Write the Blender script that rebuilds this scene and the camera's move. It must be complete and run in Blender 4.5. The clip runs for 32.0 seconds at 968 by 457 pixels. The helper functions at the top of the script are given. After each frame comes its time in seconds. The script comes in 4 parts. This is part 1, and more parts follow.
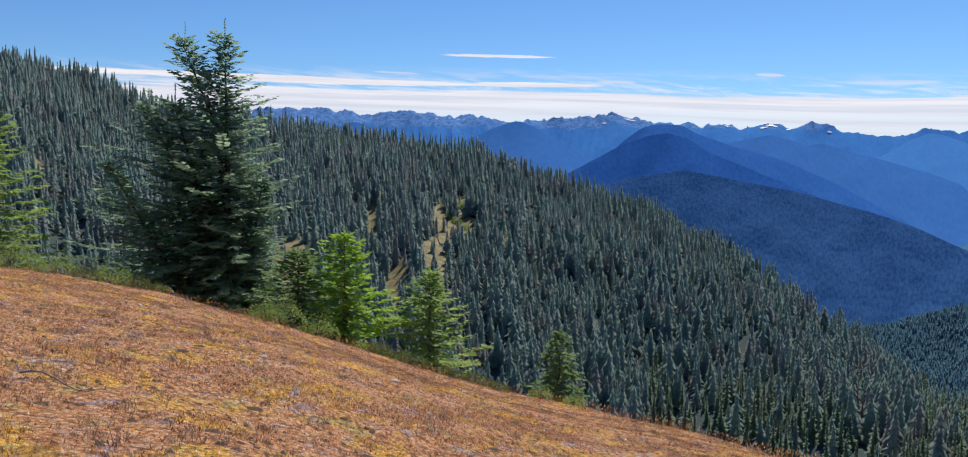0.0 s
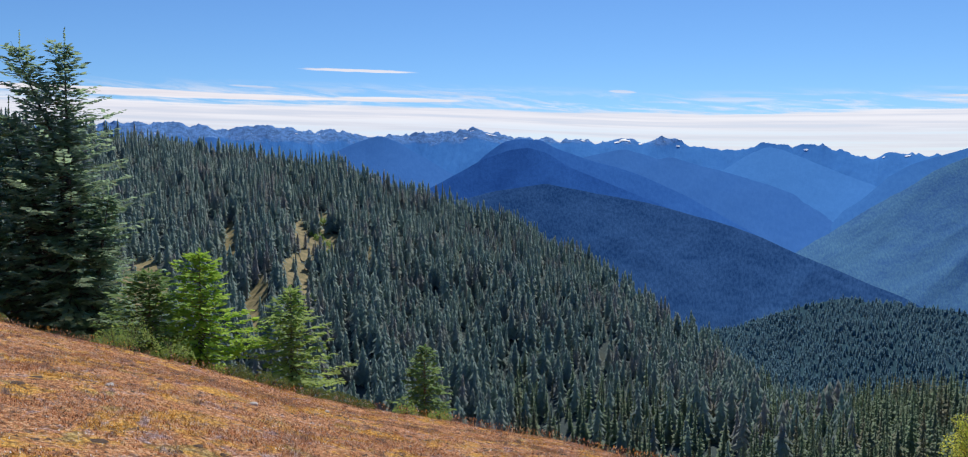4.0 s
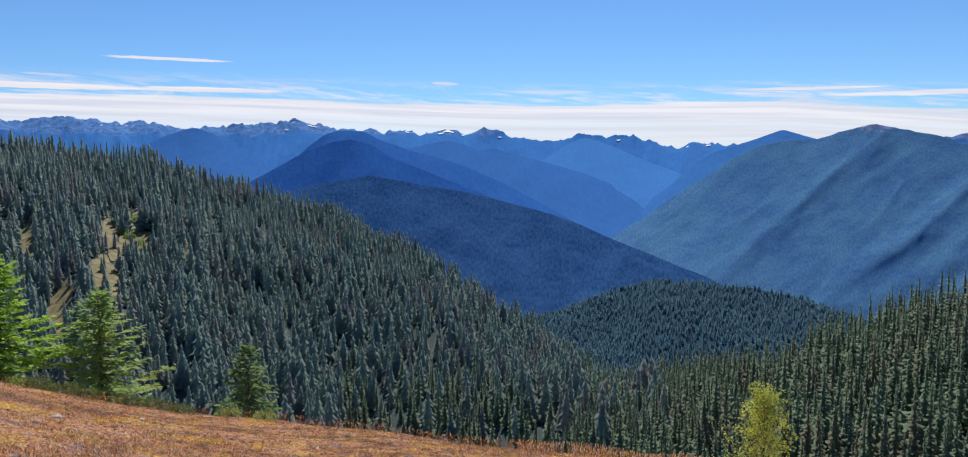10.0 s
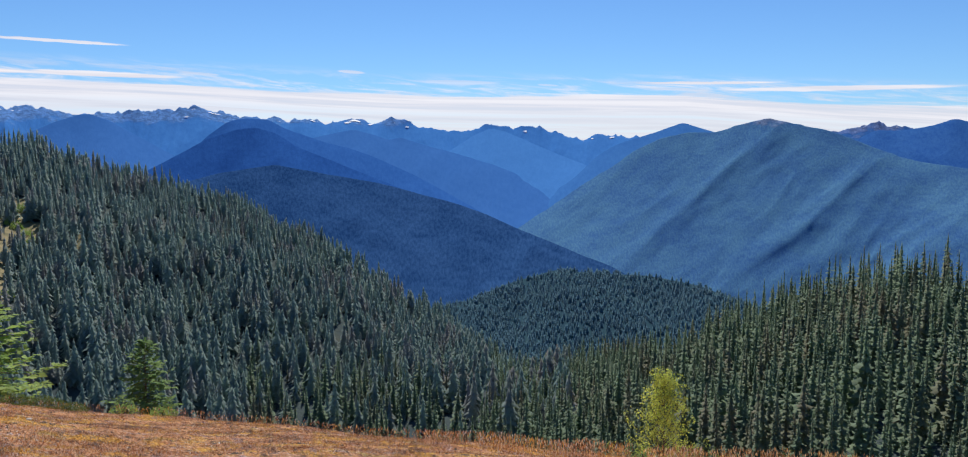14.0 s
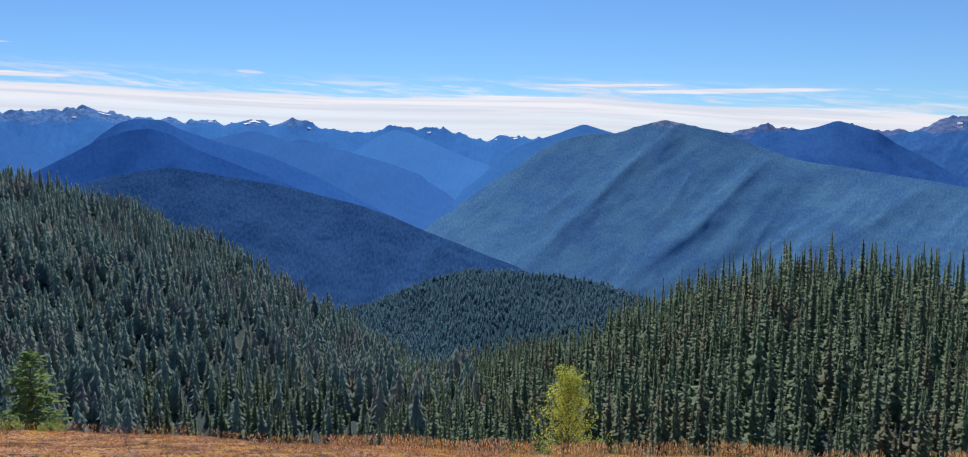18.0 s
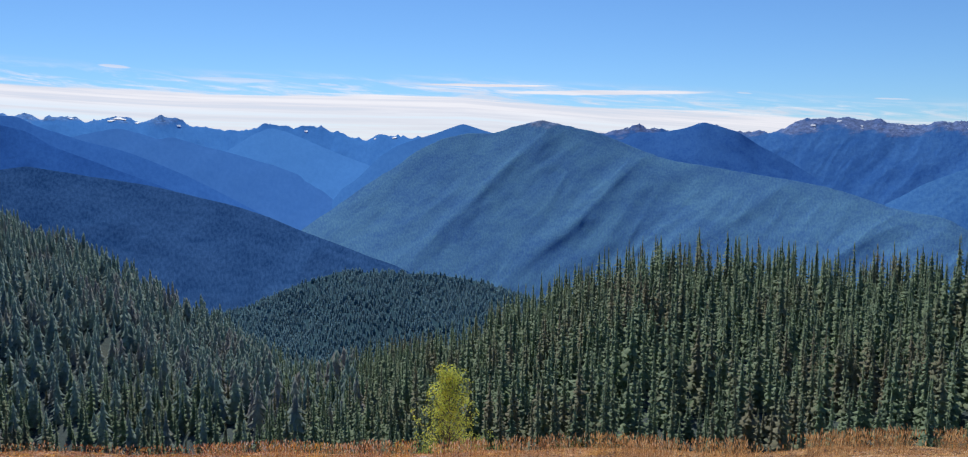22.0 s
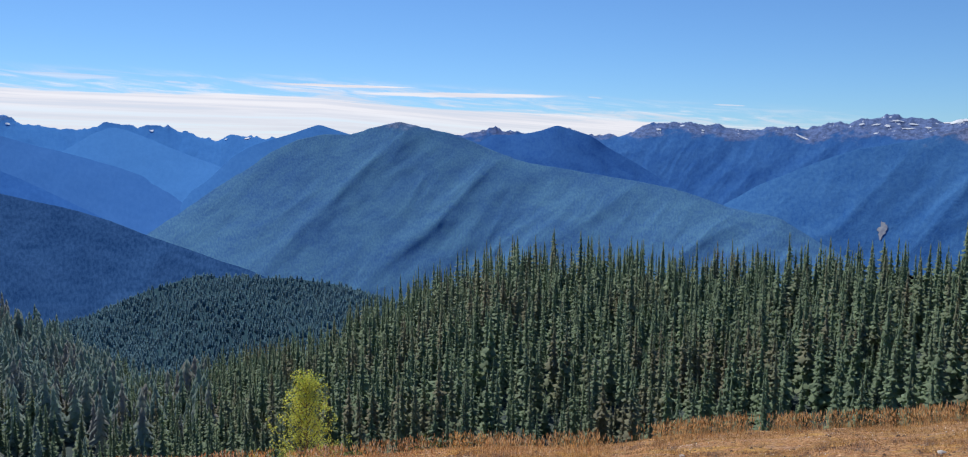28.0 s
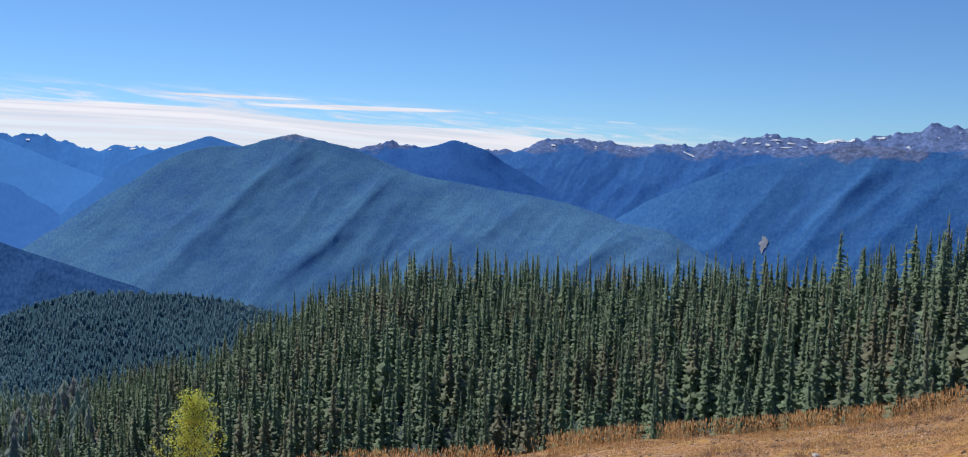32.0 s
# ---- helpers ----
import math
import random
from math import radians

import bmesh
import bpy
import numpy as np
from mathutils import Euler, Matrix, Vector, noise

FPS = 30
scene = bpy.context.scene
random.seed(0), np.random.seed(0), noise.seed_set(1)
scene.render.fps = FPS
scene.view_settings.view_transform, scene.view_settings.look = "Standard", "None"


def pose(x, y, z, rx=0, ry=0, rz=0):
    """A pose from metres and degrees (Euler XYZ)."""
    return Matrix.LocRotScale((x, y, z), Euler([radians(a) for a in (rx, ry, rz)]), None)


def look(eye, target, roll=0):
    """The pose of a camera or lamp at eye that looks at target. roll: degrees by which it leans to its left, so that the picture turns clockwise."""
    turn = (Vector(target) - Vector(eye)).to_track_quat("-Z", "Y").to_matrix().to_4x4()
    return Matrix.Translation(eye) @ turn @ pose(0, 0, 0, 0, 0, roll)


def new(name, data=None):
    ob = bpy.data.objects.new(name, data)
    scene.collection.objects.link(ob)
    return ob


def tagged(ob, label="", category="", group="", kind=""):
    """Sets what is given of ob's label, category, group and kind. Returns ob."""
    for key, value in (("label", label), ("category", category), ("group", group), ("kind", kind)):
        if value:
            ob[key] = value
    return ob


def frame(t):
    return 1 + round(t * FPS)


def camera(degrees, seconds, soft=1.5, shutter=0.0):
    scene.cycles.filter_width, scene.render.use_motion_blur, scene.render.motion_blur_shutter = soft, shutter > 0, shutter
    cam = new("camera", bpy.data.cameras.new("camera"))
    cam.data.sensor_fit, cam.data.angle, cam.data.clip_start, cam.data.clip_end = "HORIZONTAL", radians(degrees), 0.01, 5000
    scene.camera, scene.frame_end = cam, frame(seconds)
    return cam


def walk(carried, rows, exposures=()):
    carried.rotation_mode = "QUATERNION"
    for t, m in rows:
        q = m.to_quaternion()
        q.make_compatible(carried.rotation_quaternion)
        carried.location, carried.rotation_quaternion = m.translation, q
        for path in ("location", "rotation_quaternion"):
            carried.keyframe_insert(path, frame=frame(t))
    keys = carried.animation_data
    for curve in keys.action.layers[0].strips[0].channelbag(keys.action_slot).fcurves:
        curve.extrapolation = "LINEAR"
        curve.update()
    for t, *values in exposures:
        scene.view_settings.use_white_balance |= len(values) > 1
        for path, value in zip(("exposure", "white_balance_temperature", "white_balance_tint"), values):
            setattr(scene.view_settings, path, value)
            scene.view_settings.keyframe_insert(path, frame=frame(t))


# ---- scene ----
cam = camera(58.75, 32.0, soft=1.1)
EYE = 1.6      # eye height over the meadow
ARM = 0.35     # the camera is held this far from the turning body

# seconds, turn to the right, tilt up, lean (degrees)
PAN = [
    (0, -18.729, -5.003, 0.461), (0.5, -16.883, -4.834, -0.053), (1, -16.155, -4.733, -0.172), (1.5, -15.077, -4.565, -0.151),
    (2, -13.277, -4.476, 0.048), (2.5, -12.010, -4.266, 0.080), (3, -11.056, -4.160, 0.306), (3.5, -10.323, -4.049, 0.272),
    (5.5, -7.374, -3.915, -0.219), (6, -6.378, -3.897, -0.122), (6.5, -5.206, -3.969, -0.189), (7, -4.141, -4.025, -0.093),
    (7.5, -3.274, -4.067, -0.050), (8, -2.229, -4.115, -0.172), (8.5, -0.839, -4.237, -0.338), (9, 0.018, -4.356, -0.538),
    (9.5, 0.965, -4.473, -0.435), (10, 1.912, -4.579, -0.421), (10.5, 2.938, -4.713, -0.360), (11, 3.880, -4.810, -0.442),
    (11.5, 4.684, -4.917, -0.295), (12, 5.161, -4.983, -0.176), (12.5, 5.908, -5.028, -0.117), (13, 6.490, -5.090, -0.037),
    (13.5, 7.233, -5.170, 0.032), (14, 8.080, -5.245, 0.059), (14.5, 8.904, -5.367, -0.052), (16.5, 12.255, -5.266, 0.024),
    (17, 13.089, -5.194, 0.017), (17.5, 13.709, -5.151, -0.063), (18, 14.419, -5.169, -0.050), (18.5, 14.927, -5.167, -0.155),
    (19, 15.626, -5.206, -0.122), (19.5, 16.358, -5.209, -0.008), (20, 17.141, -5.267, 0.142), (20.5, 18.713, -5.294, 0.226),
    (21, 20.489, -5.288, 0.405), (21.5, 21.503, -5.245, 0.318), (22, 22.418, -5.207, 0.103), (22.5, 23.444, -5.147, -0.060),
    (23, 23.838, -5.145, 0.037), (23.5, 24.418, -5.098, 0.179), (24, 24.880, -5.057, 0.308), (24.5, 25.528, -5.019, 0.382),
    (25, 26.251, -5.048, 0.459), (25.5, 27.327, -5.055, 0.517), (26, 28.523, -5.099, 0.549), (26.5, 29.762, -5.129, 0.436),
    (28.5, 32.162, -4.964, 0.474), (29, 32.493, -4.848, 0.570), (29.5, 33.131, -4.754, 0.604), (30, 33.997, -4.636, 0.719),
    (30.5, 35.876, -4.440, 0.638), (31, 37.149, -4.345, 0.660), (31.5, 37.854, -4.217, 0.820), (32, 38.720, -4.035, 0.971)
]


def cam_pose(turn, tilt, lean):
    a = radians(turn)
    return pose(ARM * math.sin(a), ARM * math.cos(a), EYE, 90 + tilt, 0, -turn) @ pose(0, 0, 0, 0, 0, lean)


walk(cam, [(t, cam_pose(a, b, c)) for t, a, b, c in PAN])
scene.view_settings.exposure = 0.8

# ---- light: midday sun high in front, clear sky with thin cloud low over the range ----
SUN_AZ, SUN_EL = 6.0, 49.0
sun = new("sun", bpy.data.lights.new("sun", "SUN"))
sun.data.energy, sun.data.angle, sun.data.color = 2.6, radians(0.53), (1.0, 0.95, 0.86)
sun.matrix_world = look((300 * math.sin(radians(SUN_AZ)), 300 * math.cos(radians(SUN_AZ)), 300 * math.tan(radians(SUN_EL))), (0, 0, 0))

world = bpy.data.worlds.new("world")
scene.world = world
world.use_nodes = True


class Nodes:
    """A short way to write node trees."""

    def __init__(self, tree):
        self.tree = tree
        tree.nodes.clear()

    def add(self, kind, inputs=()):
        n = self.tree.nodes.new(kind)
        for key, value in dict(inputs).items():
            if isinstance(value, bpy.types.NodeSocket):
                self.tree.links.new(value, n.inputs[key])
            else:
                n.inputs[key].default_value = value
        return n

    def math(self, op, a, b=0.0, c=0.0, clamp=False):
        n = self.add("ShaderNodeMath", {0: a, 1: b, 2: c})
        n.operation, n.use_clamp = op, clamp
        return n.outputs[0]

    def mix(self, fac, a, b, blend="MIX"):
        n = self.add("ShaderNodeMix")
        n.data_type, n.blend_type = "RGBA", blend
        for k, value in ((0, fac), (6, a), (7, b)):
            if isinstance(value, bpy.types.NodeSocket):
                self.tree.links.new(value, n.inputs[k])
            else:
                n.inputs[k].default_value = value
        return n.outputs[2]

    def noise(self, vector, scale, detail=4.0, rough=0.55, distortion=0.0):
        return self.add("ShaderNodeTexNoise", {"Vector": vector, "Scale": scale, "Detail": detail, "Roughness": rough,
                                               "Distortion": distortion}).outputs[0]

    def ramp(self, fac, *stops):
        n = self.add("ShaderNodeValToRGB", {0: fac})
        el = n.color_ramp.elements
        while len(el) < len(stops):
            el.new(0.5)
        for e, (p, c) in zip(el, stops):
            e.position, e.color = p, c if len(c) == 4 else (*c, 1)
        return n.outputs[0]

    def span(self, value, a, b, c=0.0, d=1.0, smooth=True):
        n = self.add("ShaderNodeMapRange", {0: value, 1: a, 2: b, 3: c, 4: d})
        n.interpolation_type = "SMOOTHSTEP" if smooth else "LINEAR"
        return n.outputs[0]


def build_sky():
    n = Nodes(world.node_tree)
    sky = n.add("ShaderNodeTexSky")
    sky.sky_type, sky.sun_disc, sky.altitude = "NISHITA", False, 1600.0
    sky.sun_elevation, sky.sun_rotation = radians(SUN_EL), radians(SUN_AZ)
    sky.air_density, sky.dust_density, sky.ozone_density = 1.0, 0.25, 2.5
    way = n.add("ShaderNodeTexCoord").outputs["Generated"]
    xyz = n.add("ShaderNodeSeparateXYZ", {0: way})
    az = n.math("MULTIPLY", n.math("ARCTAN2", xyz.outputs[0], xyz.outputs[1]), 57.2958)
    el = n.math("MULTIPLY", n.math("ARCSINE", xyz.outputs[2]), 57.2958)
    # drawn-out wisps: much finer in height than along the horizon
    flat = n.add("ShaderNodeCombineXYZ", {0: n.math("MULTIPLY", az, 0.11), 1: n.math("MULTIPLY_ADD", az, 0.06, n.math("MULTIPLY", el, 1.3)), 2: 0.0}).outputs[0]
    wisp = n.noise(flat, 1.0, 7.0, 0.62, 0.35)
    fine = n.noise(flat, 3.1, 5.0, 0.6, 0.2)
    # the cloud bank over the range: level, then sinking towards the right, drawn out in layers
    sink = n.math("MULTIPLY", n.math("MAXIMUM", n.math("SUBTRACT", az, 21.0), 0.0), 0.066)
    height = n.math("SUBTRACT", n.math("ADD", el, sink), n.span(az, 6.0, -14.0, 0.0, 0.55))
    long = n.add("ShaderNodeCombineXYZ", {0: n.math("MULTIPLY", az, 0.055), 1: n.math("MULTIPLY_ADD", az, 0.035, n.math("MULTIPLY", height, 2.7)), 2: 4.0}).outputs[0]
    layer = n.noise(long, 1.0, 8.0, 0.62, 0.3)
    edge = n.math("ADD", n.math("MULTIPLY_ADD", wisp, 0.7, -0.35), n.math("MULTIPLY_ADD", layer, 1.0, -0.5))
    bank = n.span(n.math("SUBTRACT", n.math("ADD", 3.62, edge), height), 0.0, 0.22)
    low_gap = n.math("MULTIPLY", n.span(layer, 0.42, 0.62), n.span(height, 2.9, 1.9))
    thick = n.math("MULTIPLY", bank, n.math("SUBTRACT", n.span(layer, 0.28, 0.56, 0.80, 1.0), n.math("MULTIPLY", low_gap, 0.35)))
    # torn slanting veils above it
    torn = n.add("ShaderNodeCombineXYZ", {0: n.math("MULTIPLY", az, 0.16), 1: n.math("MULTIPLY_ADD", az, 0.16, n.math("MULTIPLY", el, 1.5)), 2: 9.0}).outputs[0]
    hair = n.noise(torn, 1.3, 9.0, 0.66, 0.9)
    veil = n.math("MULTIPLY", n.span(n.math("MULTIPLY_ADD", hair, 0.6, n.math("MULTIPLY", wisp, 0.4)), 0.44, 0.62), n.span(height, 5.2, 4.0))
    cover = n.math("MAXIMUM", n.math("MULTIPLY", thick, 0.93), n.math("MULTIPLY", veil, 0.65))
    cover = n.math("MULTIPLY", cover, n.span(az, 64.0, 46.0))
    # single streaks: azimuth, height, half width, half thickness, strength
    for a, h, w, t, s in ((-17.9, 6.34, 3.6, 0.10, 0.9), (-38.0, 4.75, 13.0, 0.17, 1.0), (-27.0, 4.55, 9.0, 0.2, 1.0), (-15.5, 4.5, 4.6, 0.16, 0.95),
                          (-0.6, 5.0, 0.9, 0.13, 0.6), (-24.5, 5.2, 1.6, 0.06, 0.5), (6.5, 4.4, 2.6, 0.16, 0.45), (-10.0, 4.7, 1.2, 0.06, 0.5),
                          (12.3, 4.2, 0.7, 0.07, 0.4), (22.5, 4.25, 4.6, 0.10, 0.95), (30.0, 3.75, 7.0, 0.16, 0.9), (39.1, 3.62, 0.5, 0.05, 0.4), (47.6, 3.1, 1.0, 0.06, 0.5)):
        dx = n.math("DIVIDE", n.math("SUBTRACT", az, a), w)
        dy = n.math("DIVIDE", n.math("SUBTRACT", n.math("ADD", el, n.math("MULTIPLY_ADD", fine, 0.22, -0.11)), n.math("MULTIPLY_ADD", dx, -0.05, h)), t)
        r2 = n.math("ADD", n.math("MULTIPLY", dx, dx), n.math("MULTIPLY", dy, dy))
        cover = n.math("MAXIMUM", cover, n.math("MULTIPLY", n.span(r2, 1.3, 0.55), s))
    blue = n.mix(1.0, sky.outputs[0], (SKY_TINT[0], SKY_TINT[1], SKY_TINT[2], 1), "MULTIPLY")
    white = n.mix(n.span(layer, 0.36, 0.64), (*CLOUD_SHADE, 1), (*CLOUD, 1))
    lit = n.mix(cover, blue, white)
    back = n.add("ShaderNodeBackground", {"Color": lit, "Strength": SKY_STRENGTH})
    out = n.add("ShaderNodeOutputWorld")
    n.tree.links.new(back.outputs[0], out.inputs[0])


SKY_STRENGTH = 0.05
SKY_TINT = (0.60, 0.89, 1.22)
CLOUD = (10.5, 10.3, 10.9)
CLOUD_SHADE = (8.7, 8.5, 9.4)
build_sky()


# ---- materials ----
def material(name):
    m = bpy.data.materials.new(name)
    m.use_nodes = True
    return m, Nodes(m.node_tree)


def finish(n, color, rough=0.9, bump=None, strength=0.5, distance=0.1, through_light=0.0, spec=0.2, level=0.0):
    """level: how far normals lean upwards, flattening shading as haze and upright crowns do."""
    extra = {}
    if bump is not None:
        extra["Normal"] = n.add("ShaderNodeBump", {"Strength": strength, "Distance": distance, "Height": bump}).outputs[0]
    if level:
        own = extra["Normal"] if bump is not None else n.add("ShaderNodeNewGeometry").outputs["Normal"]
        tilt = n.add("ShaderNodeVectorMath", {0: own, 1: (0.0, 0.0, level / (1 - level))})
        tilt.operation = "ADD"
        even = n.add("ShaderNodeVectorMath", {0: tilt.outputs[0]})
        even.operation = "NORMALIZE"
        extra["Normal"] = even.outputs[0]
    s = n.add("ShaderNodeBsdfPrincipled", {"Base Color": color, "Roughness": rough, "Specular IOR Level": spec, **extra}).outputs[0]
    if through_light:
        glow = n.add("ShaderNodeBsdfTranslucent", {"Color": color}).outputs[0]
        mixed = n.add("ShaderNodeMixShader", {0: through_light, 1: s, 2: glow})
        s = mixed.outputs[0]
    out = n.add("ShaderNodeOutputMaterial")
    n.tree.links.new(s, out.inputs[0])


def position(n):
    return n.add("ShaderNodeNewGeometry").outputs["Position"]


def foliage(name, dark, light, patch=0.08, through_light=0.0, mottle=1.0, brown=None, level=0.0):
    """Needles or leaves: varied from tree to tree, from clump to clump and within a clump."""
    m, n = material(name)
    geo = n.add("ShaderNodeNewGeometry")
    tree = n.span(n.noise(geo.outputs["Position"], patch, 2.0), 0.3, 0.7, smooth=False)
    clump = geo.outputs["Random Per Island"]
    grain = n.noise(geo.outputs["Position"], 3.0, 3.0)
    f = n.math("ADD", n.math("MULTIPLY", tree, 0.5), n.math("ADD", n.math("MULTIPLY", clump, 0.3 * mottle), n.math("MULTIPLY_ADD", grain, 0.5 * mottle, 0.1 - 0.25 * mottle)), clamp=True)
    c = n.mix(f, (*dark, 1), (*light, 1))
    if brown:
        c = n.mix(n.math("MULTIPLY", n.span(n.noise(geo.outputs["Position"], 0.045, 3.0), 0.5, 0.68), 0.8), c, (*brown, 1))
    finish(n, c, 0.75, through_light=through_light, spec=0.25, level=level)
    return m


def hazed_slope(name, dark, light, grain=0.06, bare=None, bare_from=0.0, rise=0.0, snow=0.0, level=0.4, reach=3000.0):
    """A wooded or bare mountainside far off, its wood as upright grain, its haze put into the colours; rock and snow
    above bare_from metres.
    """
    m, n = material(name)
    p = position(n)
    xyz = n.add("ShaderNodeSeparateXYZ", {0: p})
    bearing = n.math("ARCTAN2", xyz.outputs[0], xyz.outputs[1])
    upright = n.add("ShaderNodeCombineXYZ", {0: n.math("MULTIPLY", bearing, reach), 1: n.math("MULTIPLY", xyz.outputs[2], 0.8), 2: 0.0}).outputs[0]
    big = n.noise(p, 0.0035, 4.0, 0.6)
    stand = n.noise(p, 0.014, 4.0, 0.65)
    small = n.noise(upright, grain, 3.0, 0.7)
    f = n.math("ADD", n.math("ADD", n.span(big, 0.32, 0.68, 0.0, 0.25), n.span(stand, 0.3, 0.7, 0.0, 0.25)), n.span(small, 0.34, 0.66, 0.0, 0.5), clamp=True)
    c = n.mix(f, (*dark, 1), (*light, 1))
    if bare:
        h = xyz.outputs[2]
        edge = n.math("ADD", h, n.math("MULTIPLY_ADD", n.noise(p, 0.007, 7.0, 0.66), rise * 5.0, -rise * 2.5))
        ledge = n.noise(p, 0.04, 6.0, 0.75)
        rock = n.mix(n.span(ledge, 0.34, 0.66), (*[v * 0.62 for v in bare], 1), (*[v * 1.3 for v in bare], 1))
        c = n.mix(n.span(edge, bare_from, bare_from + 0.7 * rise, 0.0, 0.95), c, rock)
        small = n.math("ADD", small, n.math("MULTIPLY", ledge, n.span(edge, bare_from, bare_from + rise, 0.0, 1.6)))
        if snow:
            field = n.math("MULTIPLY", n.span(n.noise(p, 0.03, 4.0, 0.65), snow, snow + 0.03), n.span(edge, bare_from + 0.3 * rise, bare_from + 0.9 * rise))
            c = n.mix(field, c, (0.75, 0.8, 0.88, 1))
    finish(n, c, 1.0, bump=n.math("ADD", small, n.math("MULTIPLY", stand, 0.8)), strength=0.4, distance=9.0, spec=0.0, level=level)
    return m


def patches(n, p):
    """Coordinates in which patches of growth run up and down the slope, and the tufts in them."""
    xy = n.add("ShaderNodeSeparateXYZ", {0: p})
    turned = n.add("ShaderNodeVectorRotate", {"Vector": p, "Angle": radians(-30)})
    turned.rotation_type = "Z_AXIS"
    along = n.add("ShaderNodeVectorMath", {0: turned.outputs[0], 1: (1.0, 0.68, 0.0)})
    along.operation = "MULTIPLY"
    along = along.outputs[0]
    tuft = n.add("ShaderNodeTexVoronoi", {"Vector": along, "Scale": 13.0, "Randomness": 1.0})
    return along, tuft, xy.outputs[0]


def growth_colour(n, along, tone):
    """Rust, yellow, grey and bare patches; tone 0 to 1 varies from tuft to tuft."""
    rust = n.ramp(tone, (0.05, (0.140, 0.060, 0.036)), (0.35, (0.470, 0.185, 0.080)), (0.65, (0.700, 0.345, 0.155)), (0.95, (0.820, 0.600, 0.400)))
    gold = n.ramp(tone, (0.05, (0.270, 0.115, 0.026)), (0.5, (0.760, 0.385, 0.075)), (0.95, (0.890, 0.610, 0.200)))
    olive = n.ramp(tone, (0.05, (0.190, 0.128, 0.046)), (0.5, (0.495, 0.354, 0.114)), (0.95, (0.718, 0.590, 0.305)))
    grey = n.ramp(tone, (0.05, (0.161, 0.110, 0.114)), (0.5, (0.381, 0.295, 0.323)), (0.95, (0.718, 0.659, 0.775)))
    bare = n.ramp(tone, (0.1, (0.066, 0.035, 0.030)), (0.9, (0.257, 0.128, 0.097)))
    c = n.mix(n.span(n.noise(along, 0.8, 7.0, 0.72, 0.4), 0.50, 0.58), rust, gold)
    off = n.add("ShaderNodeVectorMath", {0: along, 1: (13.0, 57.0, 0.0)}).outputs[0]
    c = n.mix(n.span(n.noise(off, 1.1, 7.0, 0.72, 0.5), 0.57, 0.64, 0.0, 0.85), c, olive)
    off = n.add("ShaderNodeVectorMath", {0: along, 1: (31.0, 17.0, 0.0)}).outputs[0]
    c = n.mix(n.span(n.noise(off, 1.6, 8.0, 0.75, 0.5), 0.54, 0.64, 0.0, 0.75), c, grey)
    off = n.add("ShaderNodeVectorMath", {0: along, 1: (71.0, 47.0, 0.0)}).outputs[0]
    return n.mix(n.span(n.noise(off, 2.2, 8.0, 0.75, 0.5), 0.57, 0.63, 0.0, 0.85), c, bare)


def meadow_material():
    m, n = material("dry_meadow")
    p = position(n)
    along, tuft, x = patches(n, p)
    one = n.add("ShaderNodeSeparateColor", {0: tuft.outputs["Color"]}).outputs[0]
    tone = n.math("ADD", n.math("MULTIPLY", one, 0.3), n.math("MULTIPLY_ADD", n.noise(along, 20.0, 6.0, 0.85), 3.2, -1.2), clamp=True)
    c = growth_colour(n, along, tone)
    gap = n.math("MULTIPLY", n.span(tuft.outputs["Distance"], 0.5, 0.8), 0.6)
    c = n.mix(gap, c, (0.075, 0.040, 0.026, 1))
    # towards the right the meadow is paler straw
    c = n.mix(n.span(x, 3.0, 20.0, 0.0, 0.6), c, n.mix(tone, (0.20, 0.105, 0.045, 1), (0.60, 0.39, 0.19, 1)))
    b = n.math("ADD", n.math("MULTIPLY", tuft.outputs["Distance"], -0.8), n.math("ADD", n.noise(along, 9.0, 6.0, 0.75), n.math("MULTIPLY", n.noise(p, 50.0, 4.0, 0.7), 0.35)))
    finish(n, c, 0.95, bump=b, strength=0.9, distance=0.10, spec=0.1)
    return m


def forest_floor_material():
    m, n = material("forest_floor")
    p = position(n)
    f = n.noise(p, 0.05, 5.0, 0.65)
    # blue-green lift in the colour keeps gaps between trees from black, as haze does
    c = n.ramp(f, (0.3, (0.048, 0.067, 0.072)), (0.5, (0.062, 0.082, 0.082)), (0.72, (0.086, 0.096, 0.079)))
    finish(n, c, 0.95, bump=n.noise(p, 0.6, 4.0), strength=0.7, distance=0.6, spec=0.05)
    return m


def plain(name, a, b, scale=8.0, rough=0.85, bump=0.4, distance=0.02):
    m, n = material(name)
    g = n.noise(position(n), scale, 5.0, 0.65)
    finish(n, n.mix(n.span(g, 0.3, 0.7), (*a, 1), (*b, 1)), rough, bump=g, strength=bump, distance=distance)
    return m


